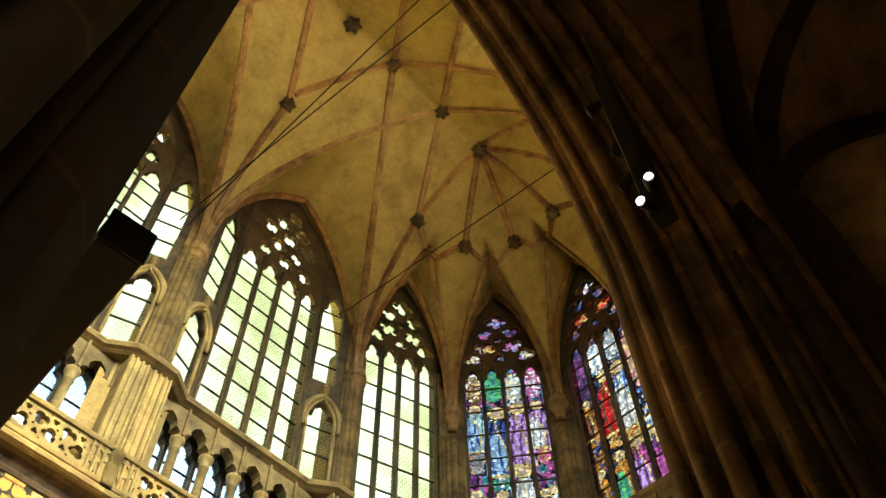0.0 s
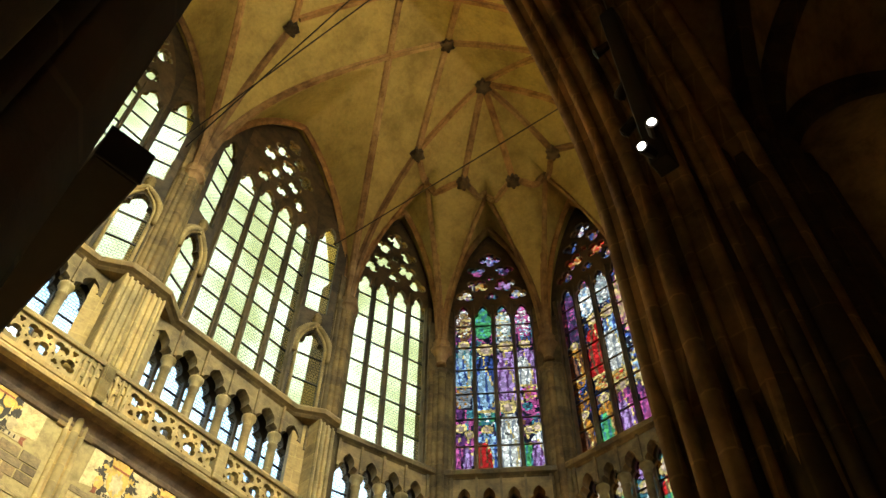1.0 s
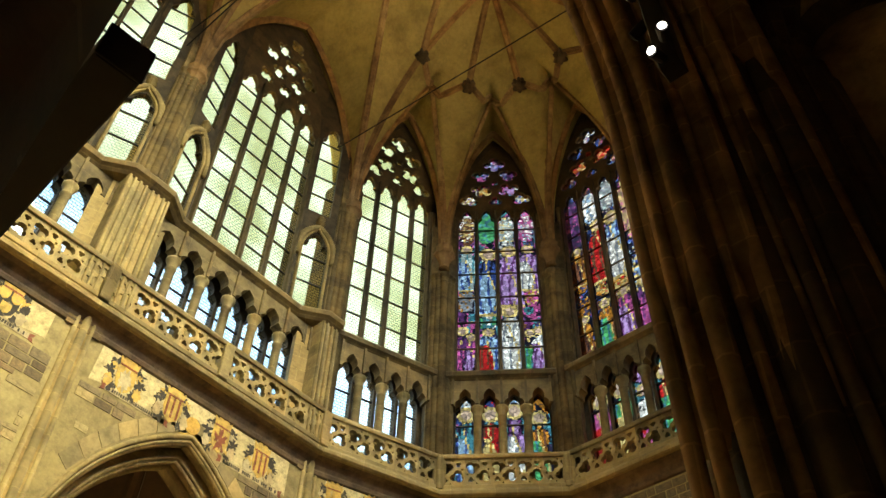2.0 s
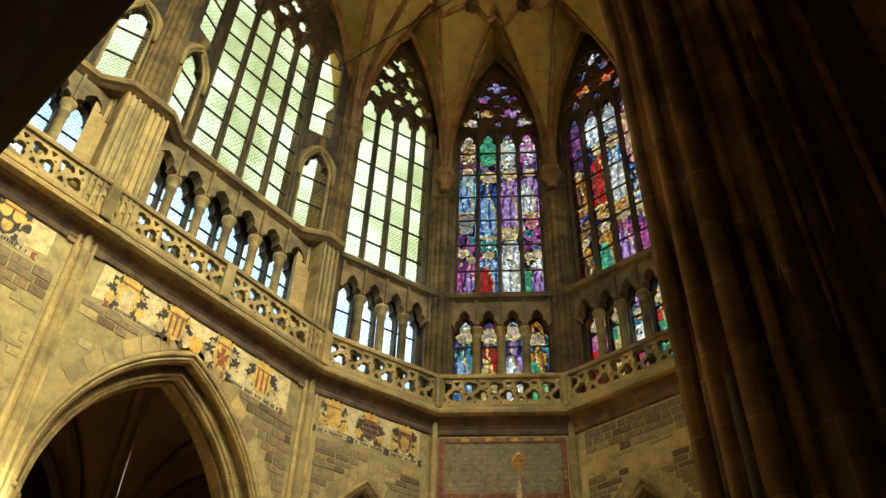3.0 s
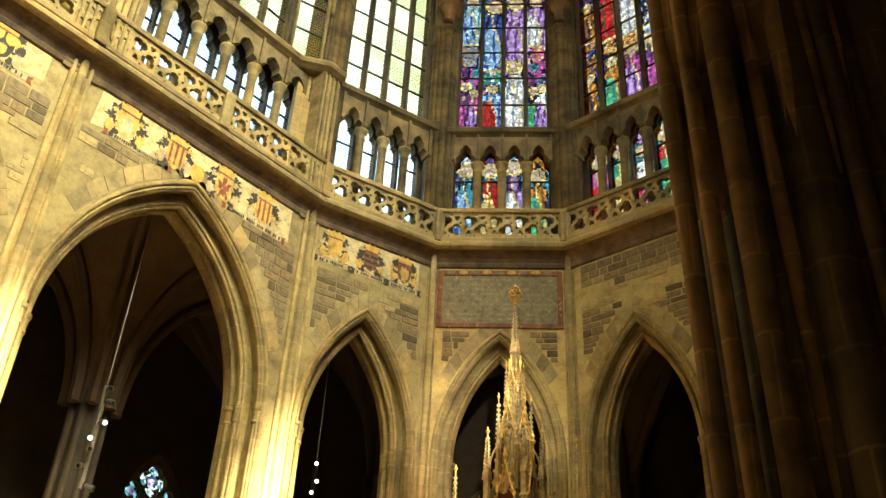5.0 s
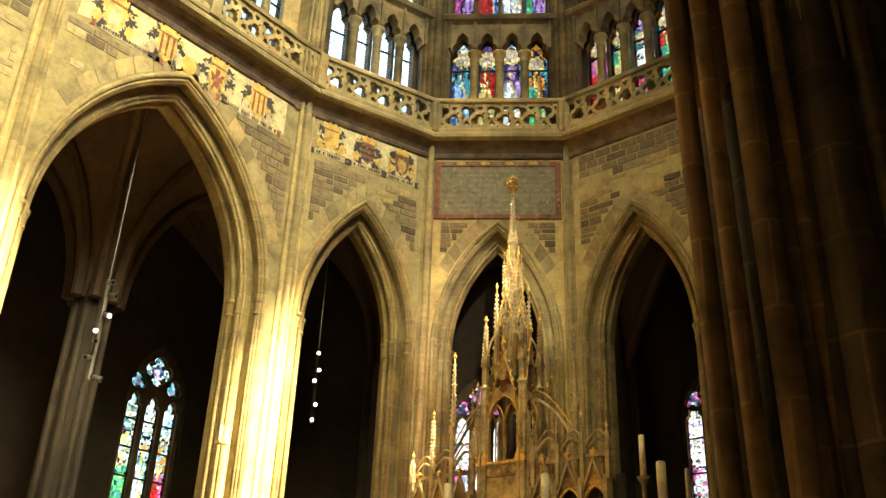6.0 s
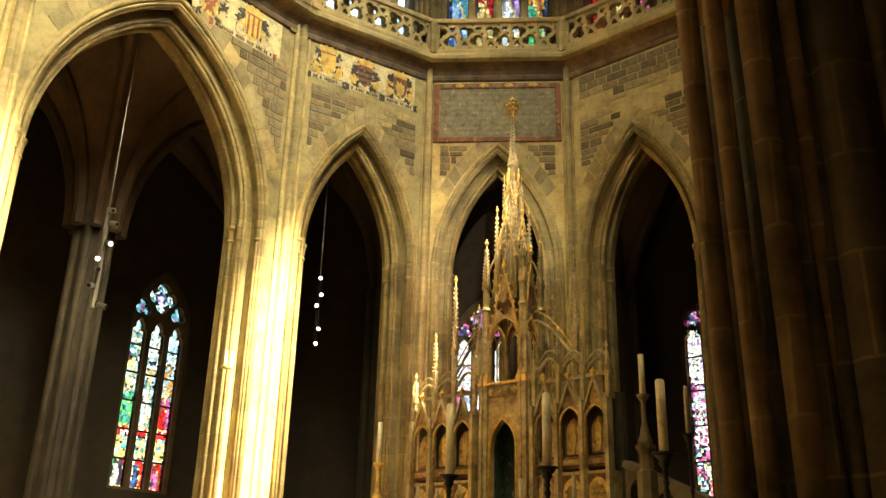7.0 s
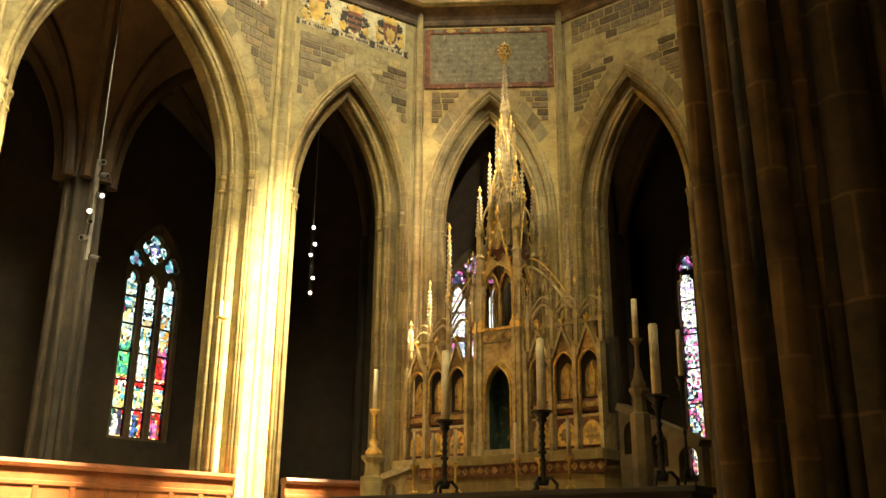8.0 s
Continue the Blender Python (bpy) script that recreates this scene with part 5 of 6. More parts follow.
STEEL = stone_like("steel_wire", (0.5, 0.5, 0.5), (0.35, 0.35, 0.35), (0.6, 0.6, 0.6), rough=0.35, metal=0.8, bump=0.02)
GREYMETAL = stone_like("grey_painted_rail", (0.3, 0.28, 0.25), (0.2, 0.19, 0.17), (0.36, 0.33, 0.29), rough=0.4, bump=0.05)
TO_EYE = -40.0
light_track((-7.4, -3.35), 6.85, 9.0, 13.9, [(0.03, 40, False), (0.2, -60, False), (0.36, -30, False), (0.46, TO_EYE, True), (0.63, TO_EYE + 45, True), (0.84, 20, False), (0.96, -10, False)], "hanging spotlight rail with several heads, one glowing", 1.0, GREYMETAL, STEEL)
light_track((-6.95, 2.15), 7.2, 8.95, 13.6, [(0.04, TO_EYE, True), (0.25, TO_EYE + 10, True), (0.58, TO_EYE - 8, True), (0.74, TO_EYE + 12, True), (0.98, TO_EYE, True)], "hanging spotlight rail with five glowing heads")
light_track((8.02, -8.62), 7.0, 9.75, 11.9, [(0.02, -100, True), (0.1, -70, True), (0.3, 170, False), (0.55, 150, False), (0.8, 190, False)], "black hanging spotlight rail in front of the arch", 0.8, width=0.075)


def tie_rod(a, b, r=0.022):
    return tagged(part("tie_rod", finish(sweep([a, b], ring_profile(r, 6))), IRON), "thin iron tie rod stretched across the vault", "tie rod", "tie rods")


tie_rod((-5.85, -7.08, 25.5), (6.9, -7.18, 25.5))
tie_rod((-5.85, -7.36, 25.5), (6.9, -6.36, 25.5))
tie_rod((-5.85, -0.93, 27.0), (6.9, 0.21, 27.0))

# ================= high altar =================
AY = 0.4
altar = tagged(empty("high_altar", pose(0, AY, 0)), "tall gilded neo-gothic altar with pinnacles, niches and a spire", "altar")
RELIEF = stone_like("relief_gold", (0.5, 0.31, 0.1), (0.16, 0.08, 0.03), (0.78, 0.56, 0.22), rough=0.45, bump=0.8, scale=9, metal=0.15)
# Recess shade behind the niches is put into this dark colour.
SHADE = stone_like("niche_shade", (0.06, 0.045, 0.03), (0.03, 0.025, 0.02), (0.09, 0.06, 0.04), bump=0.1)
GREENP = paint("green_hanging", (0.03, 0.07, 0.06))


def spirelet(x, y, z0, z1, w, parent, crockets=6):
    """Pinnacle: a square shaft with gablets, then a crocketed spire and a finial."""
    h = z1 - z0
    zs = z0 + h * 0.45
    bm = bmesh.new()
    lathe([(w * 0.75, z0), (w * 0.75, zs), (w * 1.0, zs + 0.02), (w * 0.95, zs + 0.06), (w * 0.62, zs + 0.08), (w * 0.16, z1 - 0.12)], 4, (x, y), bm, math.pi / 4)
    part("pinnacle", bm, GILT, parent)
    for k in range(4):
        gab = bmesh.new()
        t = math.tau * k / 4
        c, s = math.cos(t), math.sin(t)
        tri = [(-w * 0.78, zs - w * 0.9), (w * 0.78, zs - w * 0.9), (0, zs + w * 2.3)]
        lo = [gab.verts.new((x + c * w * 0.76 - s * a, y + s * w * 0.76 + c * a, z)) for a, z in tri]
        hi = [gab.verts.new((x + c * w * 0.5 - s * a, y + s * w * 0.5 + c * a, z)) for a, z in tri]
        gab.faces.new(lo)
        gab.faces.new(hi[::-1])
        for i in range(3):
            gab.faces.new((lo[i], lo[(i + 1) % 3], hi[(i + 1) % 3], hi[i]))
        part("gablet", finish(gab), GILT, parent)
    cr = bmesh.new()
    for i in range(crockets):
        f = (i + 0.6) / (crockets + 0.6)
        z = zs + 0.1 + (z1 - 0.14 - zs - 0.1) * f
        r = w * (0.62 - 0.46 * f) + 0.012
        for k in range(4):
            t = math.tau * k / 4 + math.pi / 4
            cx, cy = x + r * math.cos(t), y + r * math.sin(t)
            lathe([(0.004, z - 0.02), (w * 0.13 + 0.007, z), (0.004, z + 0.03)], 5, (cx, cy), cr)
    tagged(part("crocketing", cr, GILT, parent), kind="stuff")
    fb = lathe([(w * 0.12, z1 - 0.14), (w * 0.2, z1 - 0.12), (w * 0.12, z1 - 0.1), (w * 0.45, z1 - 0.07), (w * 0.5, z1 - 0.05), (w * 0.15, z1 - 0.02), (w * 0.2, z1), (0.01, z1 + 0.02)], 8, (x, y))
    part("finial", fb, GOLD, parent)


def niche(x, w, z0, zs, za, parent, y=-0.12, relief=True):
    """Pointed niche with a moulded arch, a crocketed gable, and a gilded relief inside."""
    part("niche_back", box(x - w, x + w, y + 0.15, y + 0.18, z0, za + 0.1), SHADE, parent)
    arch = arch_path(x, w * 0.9, zs, za, 8, z0)
    outer = [(x - w, z0), *arch, (x + w, z0), (x + w, za + 0.12), (x - w, za + 0.12)]
    part("niche_front", plate(outer, (), y, y + 0.04), GILT, parent)
    part("arch_moulding", finish(sweep([(u, y - 0.02, z) for u, z in arch], ring_profile(0.022, 6), up=(0, 1, 0)), True), GOLD, parent)
    gable = [(x - w * 1.02, za - 0.08), (x, za + w * 2.1), (x + w * 1.02, za - 0.08), (x + w * 0.8, za - 0.08), (x, za + w * 1.6), (x - w * 0.8, za - 0.08)]
    part("gable", plate(gable, (), y - 0.07, y - 0.01), GILT, parent)
    part("gable_filling", plate([(x - w * 0.8, za), (x + w * 0.8, za), (x, za + w * 1.62)], (), y - 0.03, y), RELIEF, parent)
    part("gable_finial", lathe([(0.02, za + w * 2.0), (0.03, za + w * 2.2), (0.07, za + w * 2.45), (0.02, za + w * 2.6), (0.01, za + w * 2.75)], 6, (x, y - 0.04)), GOLD, parent)
    if relief:
        part("relief_panel", plate(arch_path(x, w * 0.62, zs - 0.12, za - 0.16, 6, z0 + 0.24), (), y + 0.08, y + 0.15), RELIEF, parent)
        part("relief_figure", plate(blob(x, (z0 + za) / 2 + 0.02, w * 0.25, 0.24, int(x * 100)), (), y + 0.06, y + 0.082), GOLD, parent)
        part("niche_sill", box(x - w * 0.8, x + w * 0.8, y + 0.02, y + 0.148, z0 + 0.0, z0 + 0.2, bevel=0.02), FRAMEP, parent)
        part("sill_band", box(x - w * 0.8, x + w * 0.8, y + 0.0, y + 0.02, z0 + 0.07, z0 + 0.15), RELIEF, parent)


part("steps", box(-2.9, 2.9, -1.9, 1.6, 0.9, 1.25, bevel=0.02), STONE, altar)
part("altar_block", box(-2.06, 2.06, -0.3, 0.8, 1.25, 2.68), STONE, altar)
part("mensa", sweep([(-2.1, -0.3, 2.8), (2.1, -0.3, 2.8)], [(-0.16, 0.0), (0.1, 0.0), (0.1, 0.15), (-0.2, 0.15), (-0.22, 0.1)]), STONE, altar)
part("mensa_slab", box(-2.12, 2.12, -0.28, 0.82, 2.8, 2.95), STONE, altar)
part("frieze", box(-2.1, 2.1, -0.34, -0.29, 2.62, 2.8), FRAMEP, altar)
for k in range(28):
    part("frieze_leaf", plate(foil(-2.02 + k * 0.15, 2.71, 0.06, 4), (), -0.352, -0.34), RELIEF, altar)
for s in (-1, 1):
    for i, x in enumerate((0.86, 1.32, 1.78)):
        x *= s
        part("predella", box(x - 0.22, x + 0.22, -0.1, 0.3, 2.95, 3.52, bevel=0.015), GILT, altar)
        part("predella_frame", plate([(x - 0.19, 3.0), (x + 0.19, 3.0), (x + 0.19, 3.47), (x - 0.19, 3.47)], (), -0.108, -0.1), FRAMEP, altar)
        part("predella_relief", plate(arch_path(x, 0.16, 3.22, 3.42, 5, 3.04), (), -0.13, -0.108), GOLD, altar)
        part("predella_figures", plate(blob(x, 3.2, 0.1, 0.11, int(x * 77) + 5, 24, 0.5), (), -0.145, -0.13), RELIEF, altar)
        niche(x, 0.215, 3.55, 4.25, 4.52, altar)
        part("cresting", box(x - 0.23, x + 0.23, -0.06, 0.1, 4.62, 4.7), GILT, altar)
        arc = [(x - 0.23 + 0.46 * k / 8, 0.0, 5.0 + 0.22 * math.sin(math.pi * k / 8) + 0.06 * (3 - i)) for k in range(9)]
        part("flying_arc", finish(sweep(arc, ring_profile(0.03, 6), up=(0, 1, 0)), True), GILT, altar)
        arc2 = [(px, 0.0, pz + 0.14) for px, _, pz in arc]
        part("flying_arc", finish(sweep(arc2, ring_profile(0.018, 6), up=(0, 1, 0)), True), GILT, altar)
    for x, top, w in ((0.62, 5.75, 0.06), (1.09, 5.9, 0.06), (1.55, 5.75, 0.06), (2.0, 5.5, 0.06)):
        part("buttress", sweep([(s * x, -0.14, 2.95), (s * x, -0.14, 4.6)], [(-0.032, -0.08), (0.032, -0.08), (0.04, 0.08), (-0.04, 0.08)], up=(0, 1, 0)), GILT, altar)
        spirelet(s * x, -0.1, 4.6, top, w, altar)
    spirelet(s * 1.3, 0.15, 4.7, 7.34, 0.075, altar, 12)
    spirelet(s * 1.76, 0.15, 4.7, 6.3, 0.06, altar, 8)
    spirelet(s * 0.85, 0.15, 4.7, 6.55, 0.06, altar, 8)
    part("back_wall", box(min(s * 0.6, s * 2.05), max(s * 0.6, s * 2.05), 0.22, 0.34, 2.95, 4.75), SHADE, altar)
    part("gallery_rail", box(min(s * 0.6, s * 2.05), max(s * 0.6, s * 2.05), -0.02, 0.04, 5.0, 5.06), GILT, altar)

# the tower over the middle
HX, HY, CY = 0.4, 0.27, 0.19
for sx in (-1, 1):
    for sy in (-1, 1):
        x, y = sx * HX, CY + sy * HY
        part("corner_pier", sweep([(x, y, 2.95), (x, y, 5.1)], [(-0.085, -0.085), (0.085, -0.085), (0.085, 0.085), (-0.085, 0.085)], up=(0, 1, 0)), GILT, altar)
        part("corner_base", box(x - 0.12, x + 0.12, y - 0.12, y + 0.12, 2.95, 3.2, bevel=0.02), GILT, altar)
        part("corner_weathering", lathe([(0.15, 5.06), (0.15, 5.12), (0.08, 5.3)], 4, (x, y), None, math.pi / 4), GOLD, altar)
        part("upper_pier", lathe([(0.075, 5.1), (0.075, 6.4), (0.1, 6.43), (0.06, 6.5)], 8, (x, y)), GILT, altar)
        for dx, dy in ((0.105, 0), (-0.105, 0), (0, -0.105)):
            part("pier_shaft", lathe([(0.03, 2.95), (0.03, 3.3), (0.018, 3.34), (0.018, 5.7), (0.035, 5.74), (0.006, 5.95)], 6, (x + dx, y + dy)), GILT, altar)
        spirelet(x, y, 6.2, 7.8, 0.085, altar, 9)
        spirelet(x + sx * 0.1, y + sy * 0.08, 5.2, 6.55, 0.05, altar, 5)
        spirelet(sx * 0.21, CY + sy * 0.21, 6.6, 8.44, 0.055, altar, 8)
        spirelet(sx * 0.115, CY + sy * 0.115, 7.7, 9.1, 0.036, altar, 6)
        part("flyer", finish(sweep([(sx * (0.2 + 0.2 * k / 6), CY + sy * (0.2 + 0.07 * k / 6), 7.45 - 0.5 * (k / 6) ** 2) for k in range(7)], ring_profile(0.018, 6), up=(0, 0, 1)), True), GILT, altar)
for k in range(4):
    t = math.tau * k / 4
    spirelet(0.23 * math.cos(t), CY + 0.23 * math.sin(t), 6.7, 8.1, 0.04, altar, 5)
    spirelet(0.13 * math.cos(t), CY + 0.13 * math.sin(t), 7.8, 8.8, 0.028, altar, 4)
FRONT = CY - HY
part("tower_niche", plate([(-0.32, 2.95), *arch_path(0, 0.25, 4.0, 4.42, 8, 2.97), (0.32, 2.95), (0.32, 4.85), (-0.32, 4.85)], (), FRONT - 0.03, FRONT + 0.05), GILT, altar)
for r, grow, dy in ((0.026, 0.02, -0.05), (0.018, 0.07, -0.04)):
    part("tower_niche_moulding", finish(sweep([(u, FRONT + dy, z) for u, z in arch_path(0, 0.25 + grow, 4.0, 4.45 + grow, 8, 2.97)], ring_profile(r, 6), up=(0, 1, 0)), True), GOLD, altar)
part("hanging", box(-0.32, 0.32, CY + 0.1, CY + 0.14, 2.95, 4.8), GREENP, altar, "dark green hanging in the middle niche")
for sx in (-1, 1):
    part("niche_side", box(sx * 0.31 - 0.02, sx * 0.31 + 0.02, FRONT + 0.05, CY + 0.1, 2.95, 4.8), GREENP, altar)
part("niche_floor", box(-0.3, 0.3, FRONT - 0.08, CY + 0.1, 2.95, 3.06, bevel=0.01), GILT, altar)
part("tower_frieze", box(-0.34, 0.34, FRONT - 0.05, CY + HY, 4.85, 5.06, bevel=0.015), GILT, altar)
part("frieze_cornice", box(-0.36, 0.36, FRONT - 0.08, FRONT - 0.02, 5.06, 5.11, bevel=0.012), GOLD, altar)
for k in range(4):
    part("frieze_quatrefoil", plate(foil(-0.24 + k * 0.16, 4.955, 0.065, 4), (), FRONT - 0.066, FRONT - 0.05), RELIEF, altar)


def tower_stage(hx, hy, z0, zs, za, tall, r, crockets):
    """Four open gabled faces: a pointed opening, a pierced gable with leafy crockets, and a finial."""
    for face in range(4):
        m = (pose(0, CY - hy, 0), pose(0, CY + hy, 0, 0, 0, 180), pose(hx, CY, 0, 0, 0, 90), pose(-hx, CY, 0, 0, 0, -90))[face]
        half = hx if face < 2 else hy
        arch = arch_path(0, half * 0.82, zs, za, 8, z0)
        top = tall + (0.25 if face >= 2 and hx != hy else 0.0)
        out = [(-half, z0), *arch, (half, z0), (half, zs), (0, top), (-half, zs)]
        ob = part("open_gable", plate(out, [foil(0, za + (top - za) * 0.3, (top - za) * 0.24, 4)], -0.02, 0.02), GILT, altar)
        ob.matrix_basis = m
        mo = part("gable_moulding", finish(sweep([(-half, -0.03, zs), (0, -0.03, top), (half, -0.03, zs)], ring_profile(r, 6), up=(0, 1, 0)), True), GOLD, altar)
        mo.matrix_basis = m
        ar = part("arch_moulding", finish(sweep([(u, -0.03, z) for u, z in arch], ring_profile(r * 0.7, 6), up=(0, 1, 0)), True), GOLD, altar)
        ar.matrix_basis = m
        cr = bmesh.new()
        for s in (-1, 1):
            for k in range(crockets):
                f = (k + 0.5) / crockets
                u, z = s * half * (1 - f) + s * r * 1.6, zs + (top - zs) * f + r
                lathe([(0.004, z - r * 1.4), (r * 1.3, z), (r * 0.9, z + r), (0.004, z + r * 2)], 5, (u, -0.03), cr)
        co = part("crocketing", cr, GOLD, altar)
        tagged(co, kind="stuff")
        co.matrix_basis = m
        fi = part("gable_finial", lathe([(r * 0.8, top - 0.02), (r, top + 0.05), (r * 2.6, top + 0.12), (r, top + 0.17), (r * 1.8, top + 0.22), (0.006, top + 0.28)], 6, (0, -0.03)), GOLD, altar)
        fi.matrix_basis = m
        if hx > 0.3:
            pa = part("gable_panel", plate([(-half * 0.8, zs + 0.12), *arch_path(0, half * 0.8, zs + 0.05, za + 0.02, 8), (half * 0.8, zs + 0.12), (0, top - 0.12)], (), 0.021, 0.035), FRAMEP, altar)
            pa.matrix_basis = m
        # two slim lights inside the opening
        if half > 0.15:
            sh = part("screen_shaft", lathe([(0.014, z0), (0.014, zs), (0.026, zs + 0.02), (0.014, zs + 0.06)], 6, (0, 0.0)), GILT, altar)
            sh.matrix_basis = m
            for s in (-1, 1):
                sa = part("screen_arch", finish(sweep([(s * half * 0.41 + u, 0.0, z) for u, z in arch_path(0, half * 0.36, zs, zs + half * 0.7, 6)], ring_profile(0.013, 6), up=(0, 1, 0)), True), GOLD, altar)
                sa.matrix_basis = m


tower_stage(HX - 0.04, HY - 0.02, 5.06, 5.85, 6.25, 7.1, 0.02, 7)
tower_stage(0.19, 0.19, 6.75, 7.6, 7.85, 8.2, 0.014, 5)
tower_stage(0.1, 0.1, 7.9, 8.55, 8.7, 8.95, 0.01, 4)
part("gable_medallion", plate([(0.1 * math.cos(k * math.tau / 16), 6.62 + 0.1 * math.sin(k * math.tau / 16)) for k in range(16)], (), FRONT - 0.06, FRONT - 0.03), RELIEF, altar)
part("inner_spire", lathe([(0.15, 6.5), (0.11, 6.7), (0.09, 7.7), (0.075, 7.8), (0.06, 9.0)], 8, (0, CY)), GILT, altar)
for sx in (-1, 1):
    part("flying_strut", finish(sweep([(sx * (0.5 + 0.75 * k / 8), 0.12, 6.15 - 0.75 * (k / 8) ** 1.6) for k in range(9)], ring_profile(0.026, 6), up=(0, 1, 0)), True), GILT, altar)
    part("flying_strut", finish(sweep([(sx * (0.5 + 0.75 * k / 8), 0.12, 6.32 - 0.75 * (k / 8) ** 1.6) for k in range(9)], ring_profile(0.014, 6), up=(0, 1, 0)), True), GOLD, altar)
spirelet(0, CY, 8.55, 10.42, 0.1, altar, 11)
top_cross = bmesh.new()
for z, r in ((10.5, 0.11), (10.6, 0.16), (10.7, 0.1)):
    for k in range(8):
        t = math.tau * k / 8
        lathe([(0.005, z - 0.045), (0.04, z), (0.005, z + 0.045)], 6, (r * 0.7 * math.cos(t), CY + r * 0.7 * math.sin(t)), top_cross)
lathe([(0.03, 10.36), (0.025, 10.66), (0.045, 10.74), (0.01, 10.82)], 6, (0, CY), top_cross)
part("crowning_finial", top_cross, GOLD, altar)


# ================= candlesticks, altar table, stair =================
def candlestick(x, y, z0, zc, zt, big, mat, label):
    c = tagged(empty("candlestick"), label, "candlestick", "altar candlesticks")
    h = zc - z0
    r = 0.075 if big else 0.035
    prof = [(r * 0.9, z0 + h * 0.08), (r * 1.2, z0 + h * 0.13), (r * 0.6, z0 + h * 0.19), (r * 0.45, z0 + h * 0.24)]
    for k in range(6):
        za = z0 + h * (0.26 + 0.1 * k)
        prof += [(r * 0.42, za), (r * (0.95 if k == 2 else 0.68), za + h * 0.03), (r * 0.45, za + h * 0.06)]
    prof += [(r * 0.6, z0 + h * 0.86), (r * 1.1, z0 + h * 0.9), (r * 0.8, z0 + h * 0.93), (r * 1.6, z0 + h * 0.97), (r * 1.7, zc)]
    part("stem", finish(lathe(prof, 14, (x, y)), True), mat, c)
    for k in range(3):
        t = math.tau * k / 3 + 0.5
        foot = [(x + rr * math.cos(t), y + rr * math.sin(t), z0 + zz) for rr, zz in ((r * 0.6, h * 0.16), (r * 1.6, h * 0.17), (r * 2.6, h * 0.09), (r * 2.5, h * 0.03), (r * 3.1, 0.02))]
        part("foot", finish(sweep(foot, ring_profile(r * 0.36, 6)), True), mat, c)
    part("drip_pan", lathe([(r * 1.0, zc - 0.015), (r * 2.1, zc), (r * 2.1, zc + 0.02), (r * 0.8, zc + 0.025)], 14, (x, y)), mat, c)
    cd = part("candle", finish(lathe([(r * 0.85, zc + 0.02), (r * 0.82, zt - 0.02), (r * 0.6, zt)], 12, (x, y)), True), WAX, c, "tall cream wax candle")
    part("wick", lathe([(0.006, zt), (0.004, zt + 0.03)], 5, (x, y)), IRON, cd)


table = tagged(empty("altar_table"), "dark wooden altar table before the high altar", "table")
part("table_top", box(-2.1, 4.2, -1.5, -0.72, 2.2, 2.28, bevel=0.01), DARKWOOD, table)
part("table_front", box(-2.0, 4.1, -1.4, -0.8, 0.9, 2.2), DARKWOOD, table)
for x, zc, zt in ((-0.05, 3.38, 4.5), (1.74, 3.38, 4.46), (3.55, 3.44, 4.42)):
    candlestick(x, -1.05, 2.28, zc, zt, True, IRON, "tall black iron candlestick with a thick cream candle")
candlestick(3.88, -1.0, 2.28, 3.66, 4.3, False, IRON, "black candlestick with a slim cream candle")
for x, zt in ((-0.85, 3.3), (-0.45, 3.25), (0.0, 3.28), (1.15, 3.3), (1.55, 3.32), (2.05, 3.3)):
    candlestick(x - 0.0, -0.85, 2.28, 2.75, zt, False, GOLD, "small brass candlestick with a slim candle")


def post_light(x, y, z0, zc, zt, w=1.0, stone=None, metal=None):
    c = tagged(empty("candle_post"), "gilded stone post carrying a tall candle", "candlestick", "candle posts")
    part("post", lathe([(0.2 * w, 0.9), (0.2 * w, z0 - 0.3), (0.14 * w, z0 - 0.28), (0.13 * w, z0 - 0.08), (0.2 * w, z0), (0.2 * w, z0 + 0.04)], 8, (x, y)), stone or STONE, c)
    part("stick", finish(lathe([(0.13 * w, z0 + 0.04), (0.14 * w, z0 + 0.1), (0.06, z0 + 0.2), (0.08 * w, z0 + 0.26), (0.03, z0 + 0.34), (0.03, zc - 0.1), (0.07, zc - 0.05), (0.09, zc)], 12, (x, y)), True), metal or GOLD, c)
    cd = part("candle", finish(lathe([(0.042, zc), (0.04, zt)], 12, (x, y)), True), WAX, c)
    part("wick", lathe([(0.005, zt), (0.004, zt + 0.03)], 5, (x, y)), IRON, cd)


post_light(-1.61, -1.0, 2.9, 3.7, 4.37)
post_light(3.24, -0.95, 3.55, 4.27, 4.83, 0.7, SHADED_GILT, SHADED_GILT)


def stair_rail(p, q, label, mat):
    """Sloping pierced stone parapet beside the altar steps."""
    p, q = Vector(p), Vector(q)
    flat = Vector((q.x - p.x, q.y - p.y, 0))
    m = wall_frame(Vector((p.x, p.y, 0)), Vector((q.x, q.y, 0)))
    n = flat.length
    st = tagged(empty("stair_parapet", m), label, "parapet", "stair parapets")
    holes = []
    k = max(int(n / 0.42), 2)
    at = lambda u: p.z + (q.z - p.z) * u / n
    for i in range(k):
        u = n * (i + 0.5) / k
        holes.append(arch_path(u, n / k * 0.32, at(u) - 0.32, at(u) - 0.16, 5, at(u) - 0.62))
    part("pierced_wall", plate([(0, 0.9), (n, 0.9), (n, q.z - 0.06), (0, p.z - 0.06)], holes, -0.07, 0.07), mat, st)
    part("coping", sweep([(0, 0, p.z - 0.03), (n, 0, q.z - 0.03)], [(-0.12, -0.05), (0.12, -0.05), (0.1, 0.05), (-0.1, 0.05)]), mat, st)


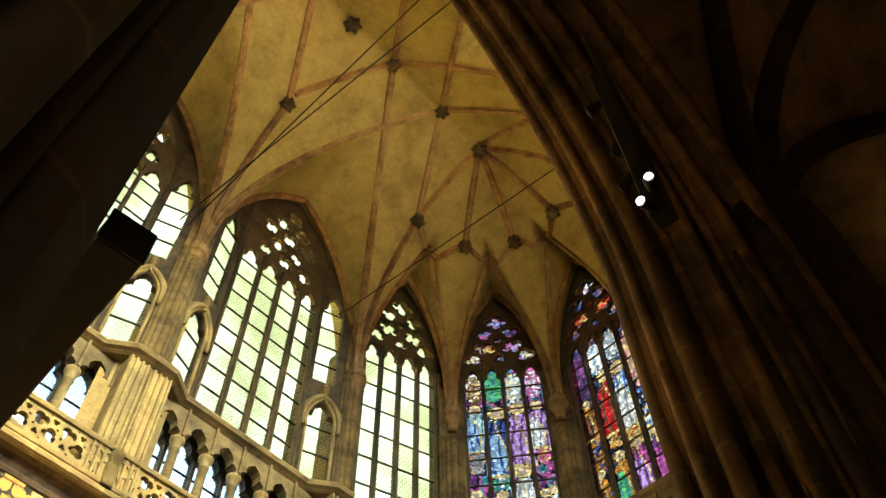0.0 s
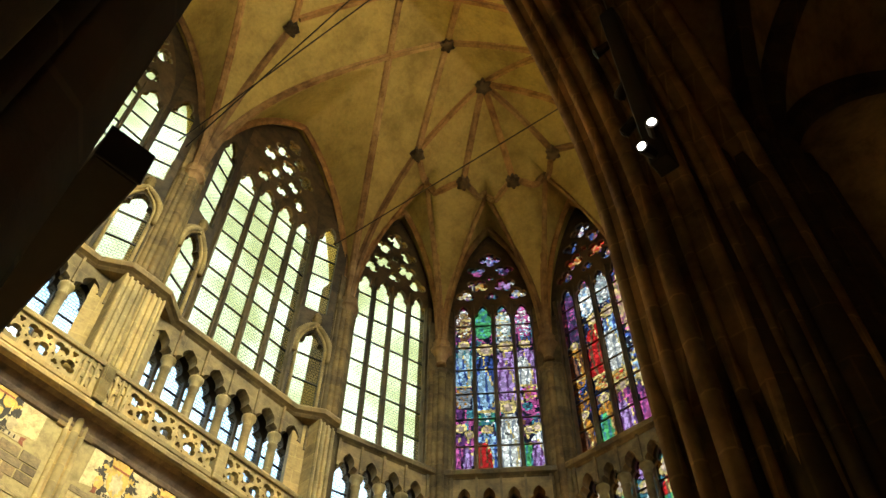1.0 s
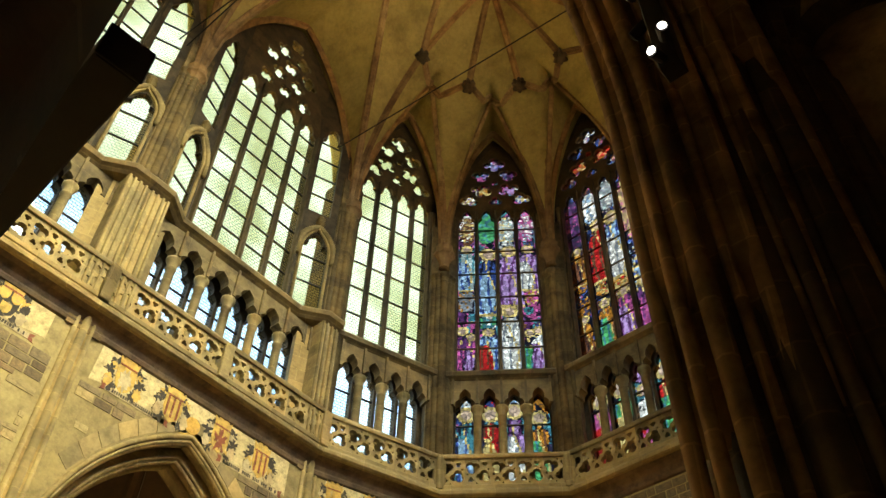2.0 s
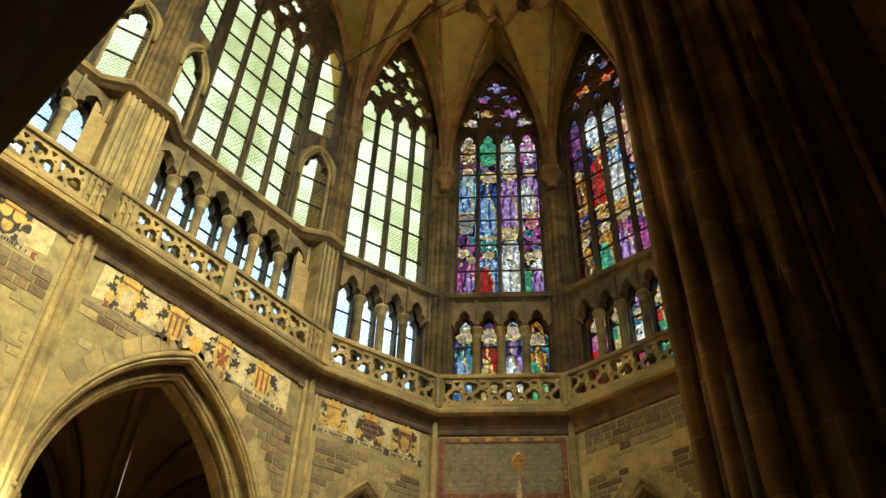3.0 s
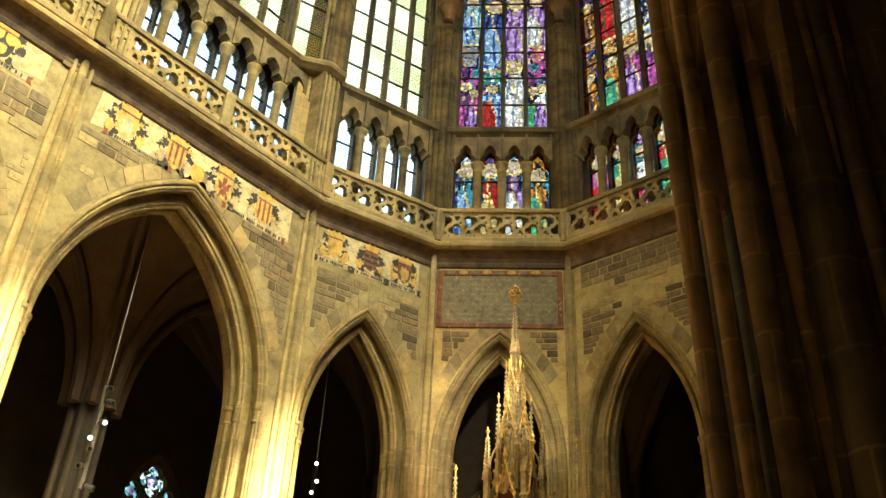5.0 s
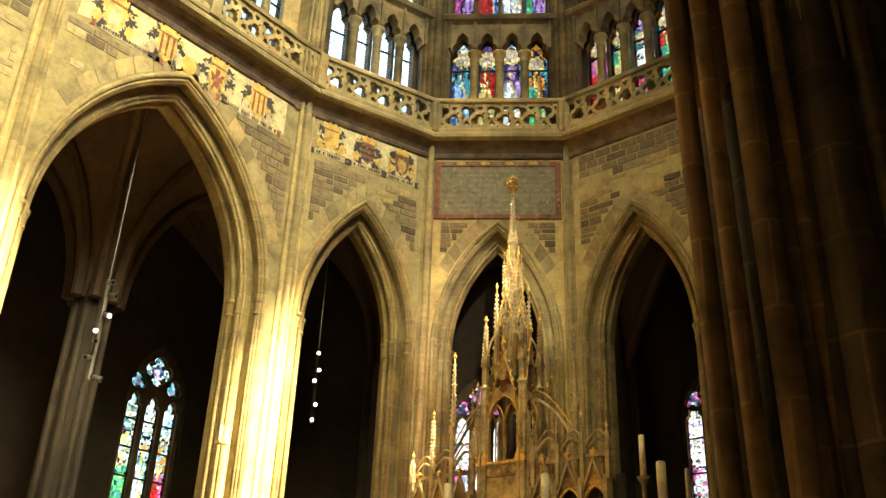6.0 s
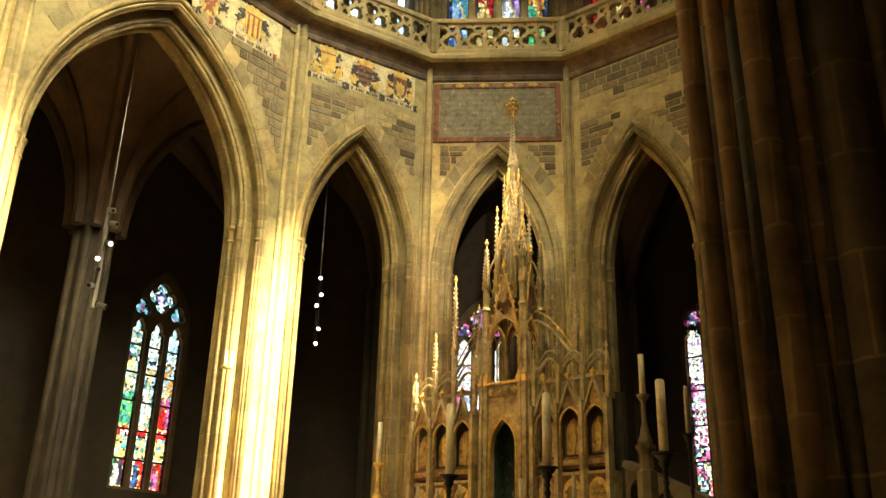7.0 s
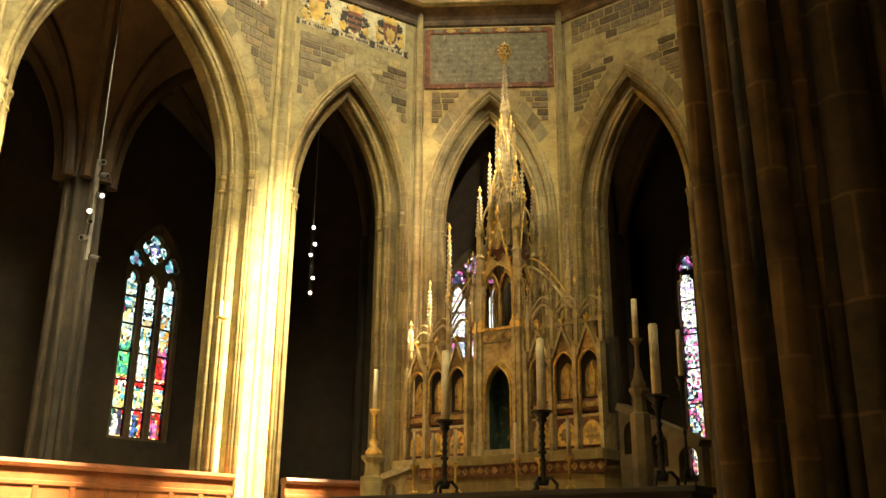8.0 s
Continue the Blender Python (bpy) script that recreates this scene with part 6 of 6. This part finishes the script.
stair_rail((-1.42, -0.98, 2.62), (-0.95, -0.62, 2.85), "pale gilded stone stair parapet with pointed openings", GILT)
stair_rail((2.45, 0.0, 3.55), (3.9, -0.45, 2.9), "sloping shaded gilded stone stair parapet with pointed openings", SHADED_GILT)

# two letters on the white book in the glass of the gallery
book = tagged(empty("painted_lettering"), "two black letters on a white glass book in the gallery window", "lettering")
for k, ch in enumerate("A\u03c9"):
    cu = bpy.data.curves.new("letter", "FONT")
    cu.body, cu.size, cu.extrude = ch, 0.24, 0.004
    cu.materials.append(IRON)
    tx = new("letter", cu)
    tx.parent = book
    tx.matrix_basis = pose(0.06 + 0.16 * k, 6.12, 17.0, 90)

# ================= exposed wall stones =================
unit = bmesh.new()
box(-0.5, 0.5, -0.5, 0.5, -0.5, 0.5, unit)
bmesh.ops.bevel(unit, geom=unit.edges[:], offset=0.03, segments=1, affect="EDGES")
GREYBLOCK = stone_like("weathered_block", (0.2, 0.158, 0.092), (0.1, 0.08, 0.048), (0.28, 0.21, 0.11), by_object=0.55, scale=1.8)
source = part("stone", unit, GREYBLOCK)
light_mesh = source.data.copy()
light_mesh.materials[0] = BLOCK


def opening_half(half, apex, z):
    """Half width of the arch at height z."""
    if z >= apex:
        return 0.0
    rho = rho_of(half, apex - Z_CAP)
    lo, hi = 0.0, 1.0
    for _ in range(24):
        mid = (lo + hi) / 2
        if Z_CAP + (apex - Z_CAP) * arch_shape(mid, rho) > z:
            lo = mid
        else:
            hi = mid
    return half * lo


def lay_stone(wall, m, rnd, dark, u, w, z, h):
    ob = new("stone", source.data if dark else light_mesh)
    ob.parent = wall
    ob.matrix_basis = m @ pose(u + w / 2, 0.024 - rnd.uniform(0.004, 0.014), z + h / 2, 0, rnd.uniform(-0.8, 0.8)) @ Matrix.Diagonal((w - rnd.uniform(0.02, 0.05), 0.06, h - rnd.uniform(0.018, 0.045), 1))


def wall_stones(wall, p, q, half, apex, floor_z, ceil_z, show, seed, avoid):
    """Voussoirs round the arch, and blocks that show through the worn limewash, course by course."""
    rnd = random.Random(seed)
    m, length = segment(p, q)
    c = arch_axis(length)
    a0, a1 = arch_path(c, half, Z_CAP, apex, 12), arch_path(c, half + 0.34, Z_CAP, apex + 0.42, 12)
    for i in range(len(a0) - 1):
        if all(0.34 < a1[k][0] < length - 0.34 for k in (i, i + 1)):
            quad = [a0[i], a0[i + 1], a1[i + 1], a1[i]]
            cu, cz = sum(t[0] for t in quad) / 4, sum(t[1] for t in quad) / 4
            quad = [(cu + (u - cu) * 0.95, cz + (z - cz) * 0.95) for u, z in quad]
            part("voussoir", plate(quad, (), -0.012, 0.02), BLOCK, wall, m=m)
    z = floor_z
    while z < ceil_z - 0.16:
        h = min(rnd.uniform(0.13, 0.27), ceil_z - z)
        hw = opening_half(half + 0.34, apex + 0.42, z)
        for s0, s1 in ([(0.34, c - hw), (c + hw, length - 0.34)] if hw > 0.02 else [(0.34, length - 0.34)]):
            u = s0
            while s1 - u > 0.12:
                w = min(rnd.uniform(0.22, 0.62), s1 - u)
                if s1 - u - w < 0.14:
                    w = s1 - u
                n = noise.noise(Vector(((u + w / 2) * 0.55 + seed * 7.3, z * 0.8, seed))) + rnd.uniform(-0.14, 0.14)
                if n > show and not any(a < u + w and u < b and e < z + h and z < f for a, b, e, f in avoid):
                    lay_stone(wall, m, rnd, n > show + 0.16 + rnd.uniform(-0.1, 0.1) or rnd.random() < 0.15, u, w, z, h)
                u += w
        z += h


by = bpy.data.objects
wall_stones(by["wall_choir_a"], LEFT[1], LEFT[0], 2.92, 13.55, 9.2, 14.27, -0.02, 1, [(0.45, 5.95, 13.3, 14.5)])
wall_stones(by["wall_choir_b"], LEFT[2], LEFT[1], 2.92, 13.55, 9.2, 14.27, -0.05, 2, [(3.35, 5.95, 13.48, 14.5)])
wall_stones(by["wall_apse_a"], corner(0), corner(1), 1.65, 12.55, 9.2, 14.27, -0.22, 3, [(0.35, 3.3, 13.3, 14.5)])
wall_stones(by["wall_apse_b"], corner(1), corner(2), 1.65, 12.55, 9.2, 12.5, -0.4, 4, [])
wall_stones(by["wall_apse_c"], corner(2), corner(3), 1.65, 12.55, 9.2, 14.27, -0.38, 5, [])
bpy.data.objects.remove(source)
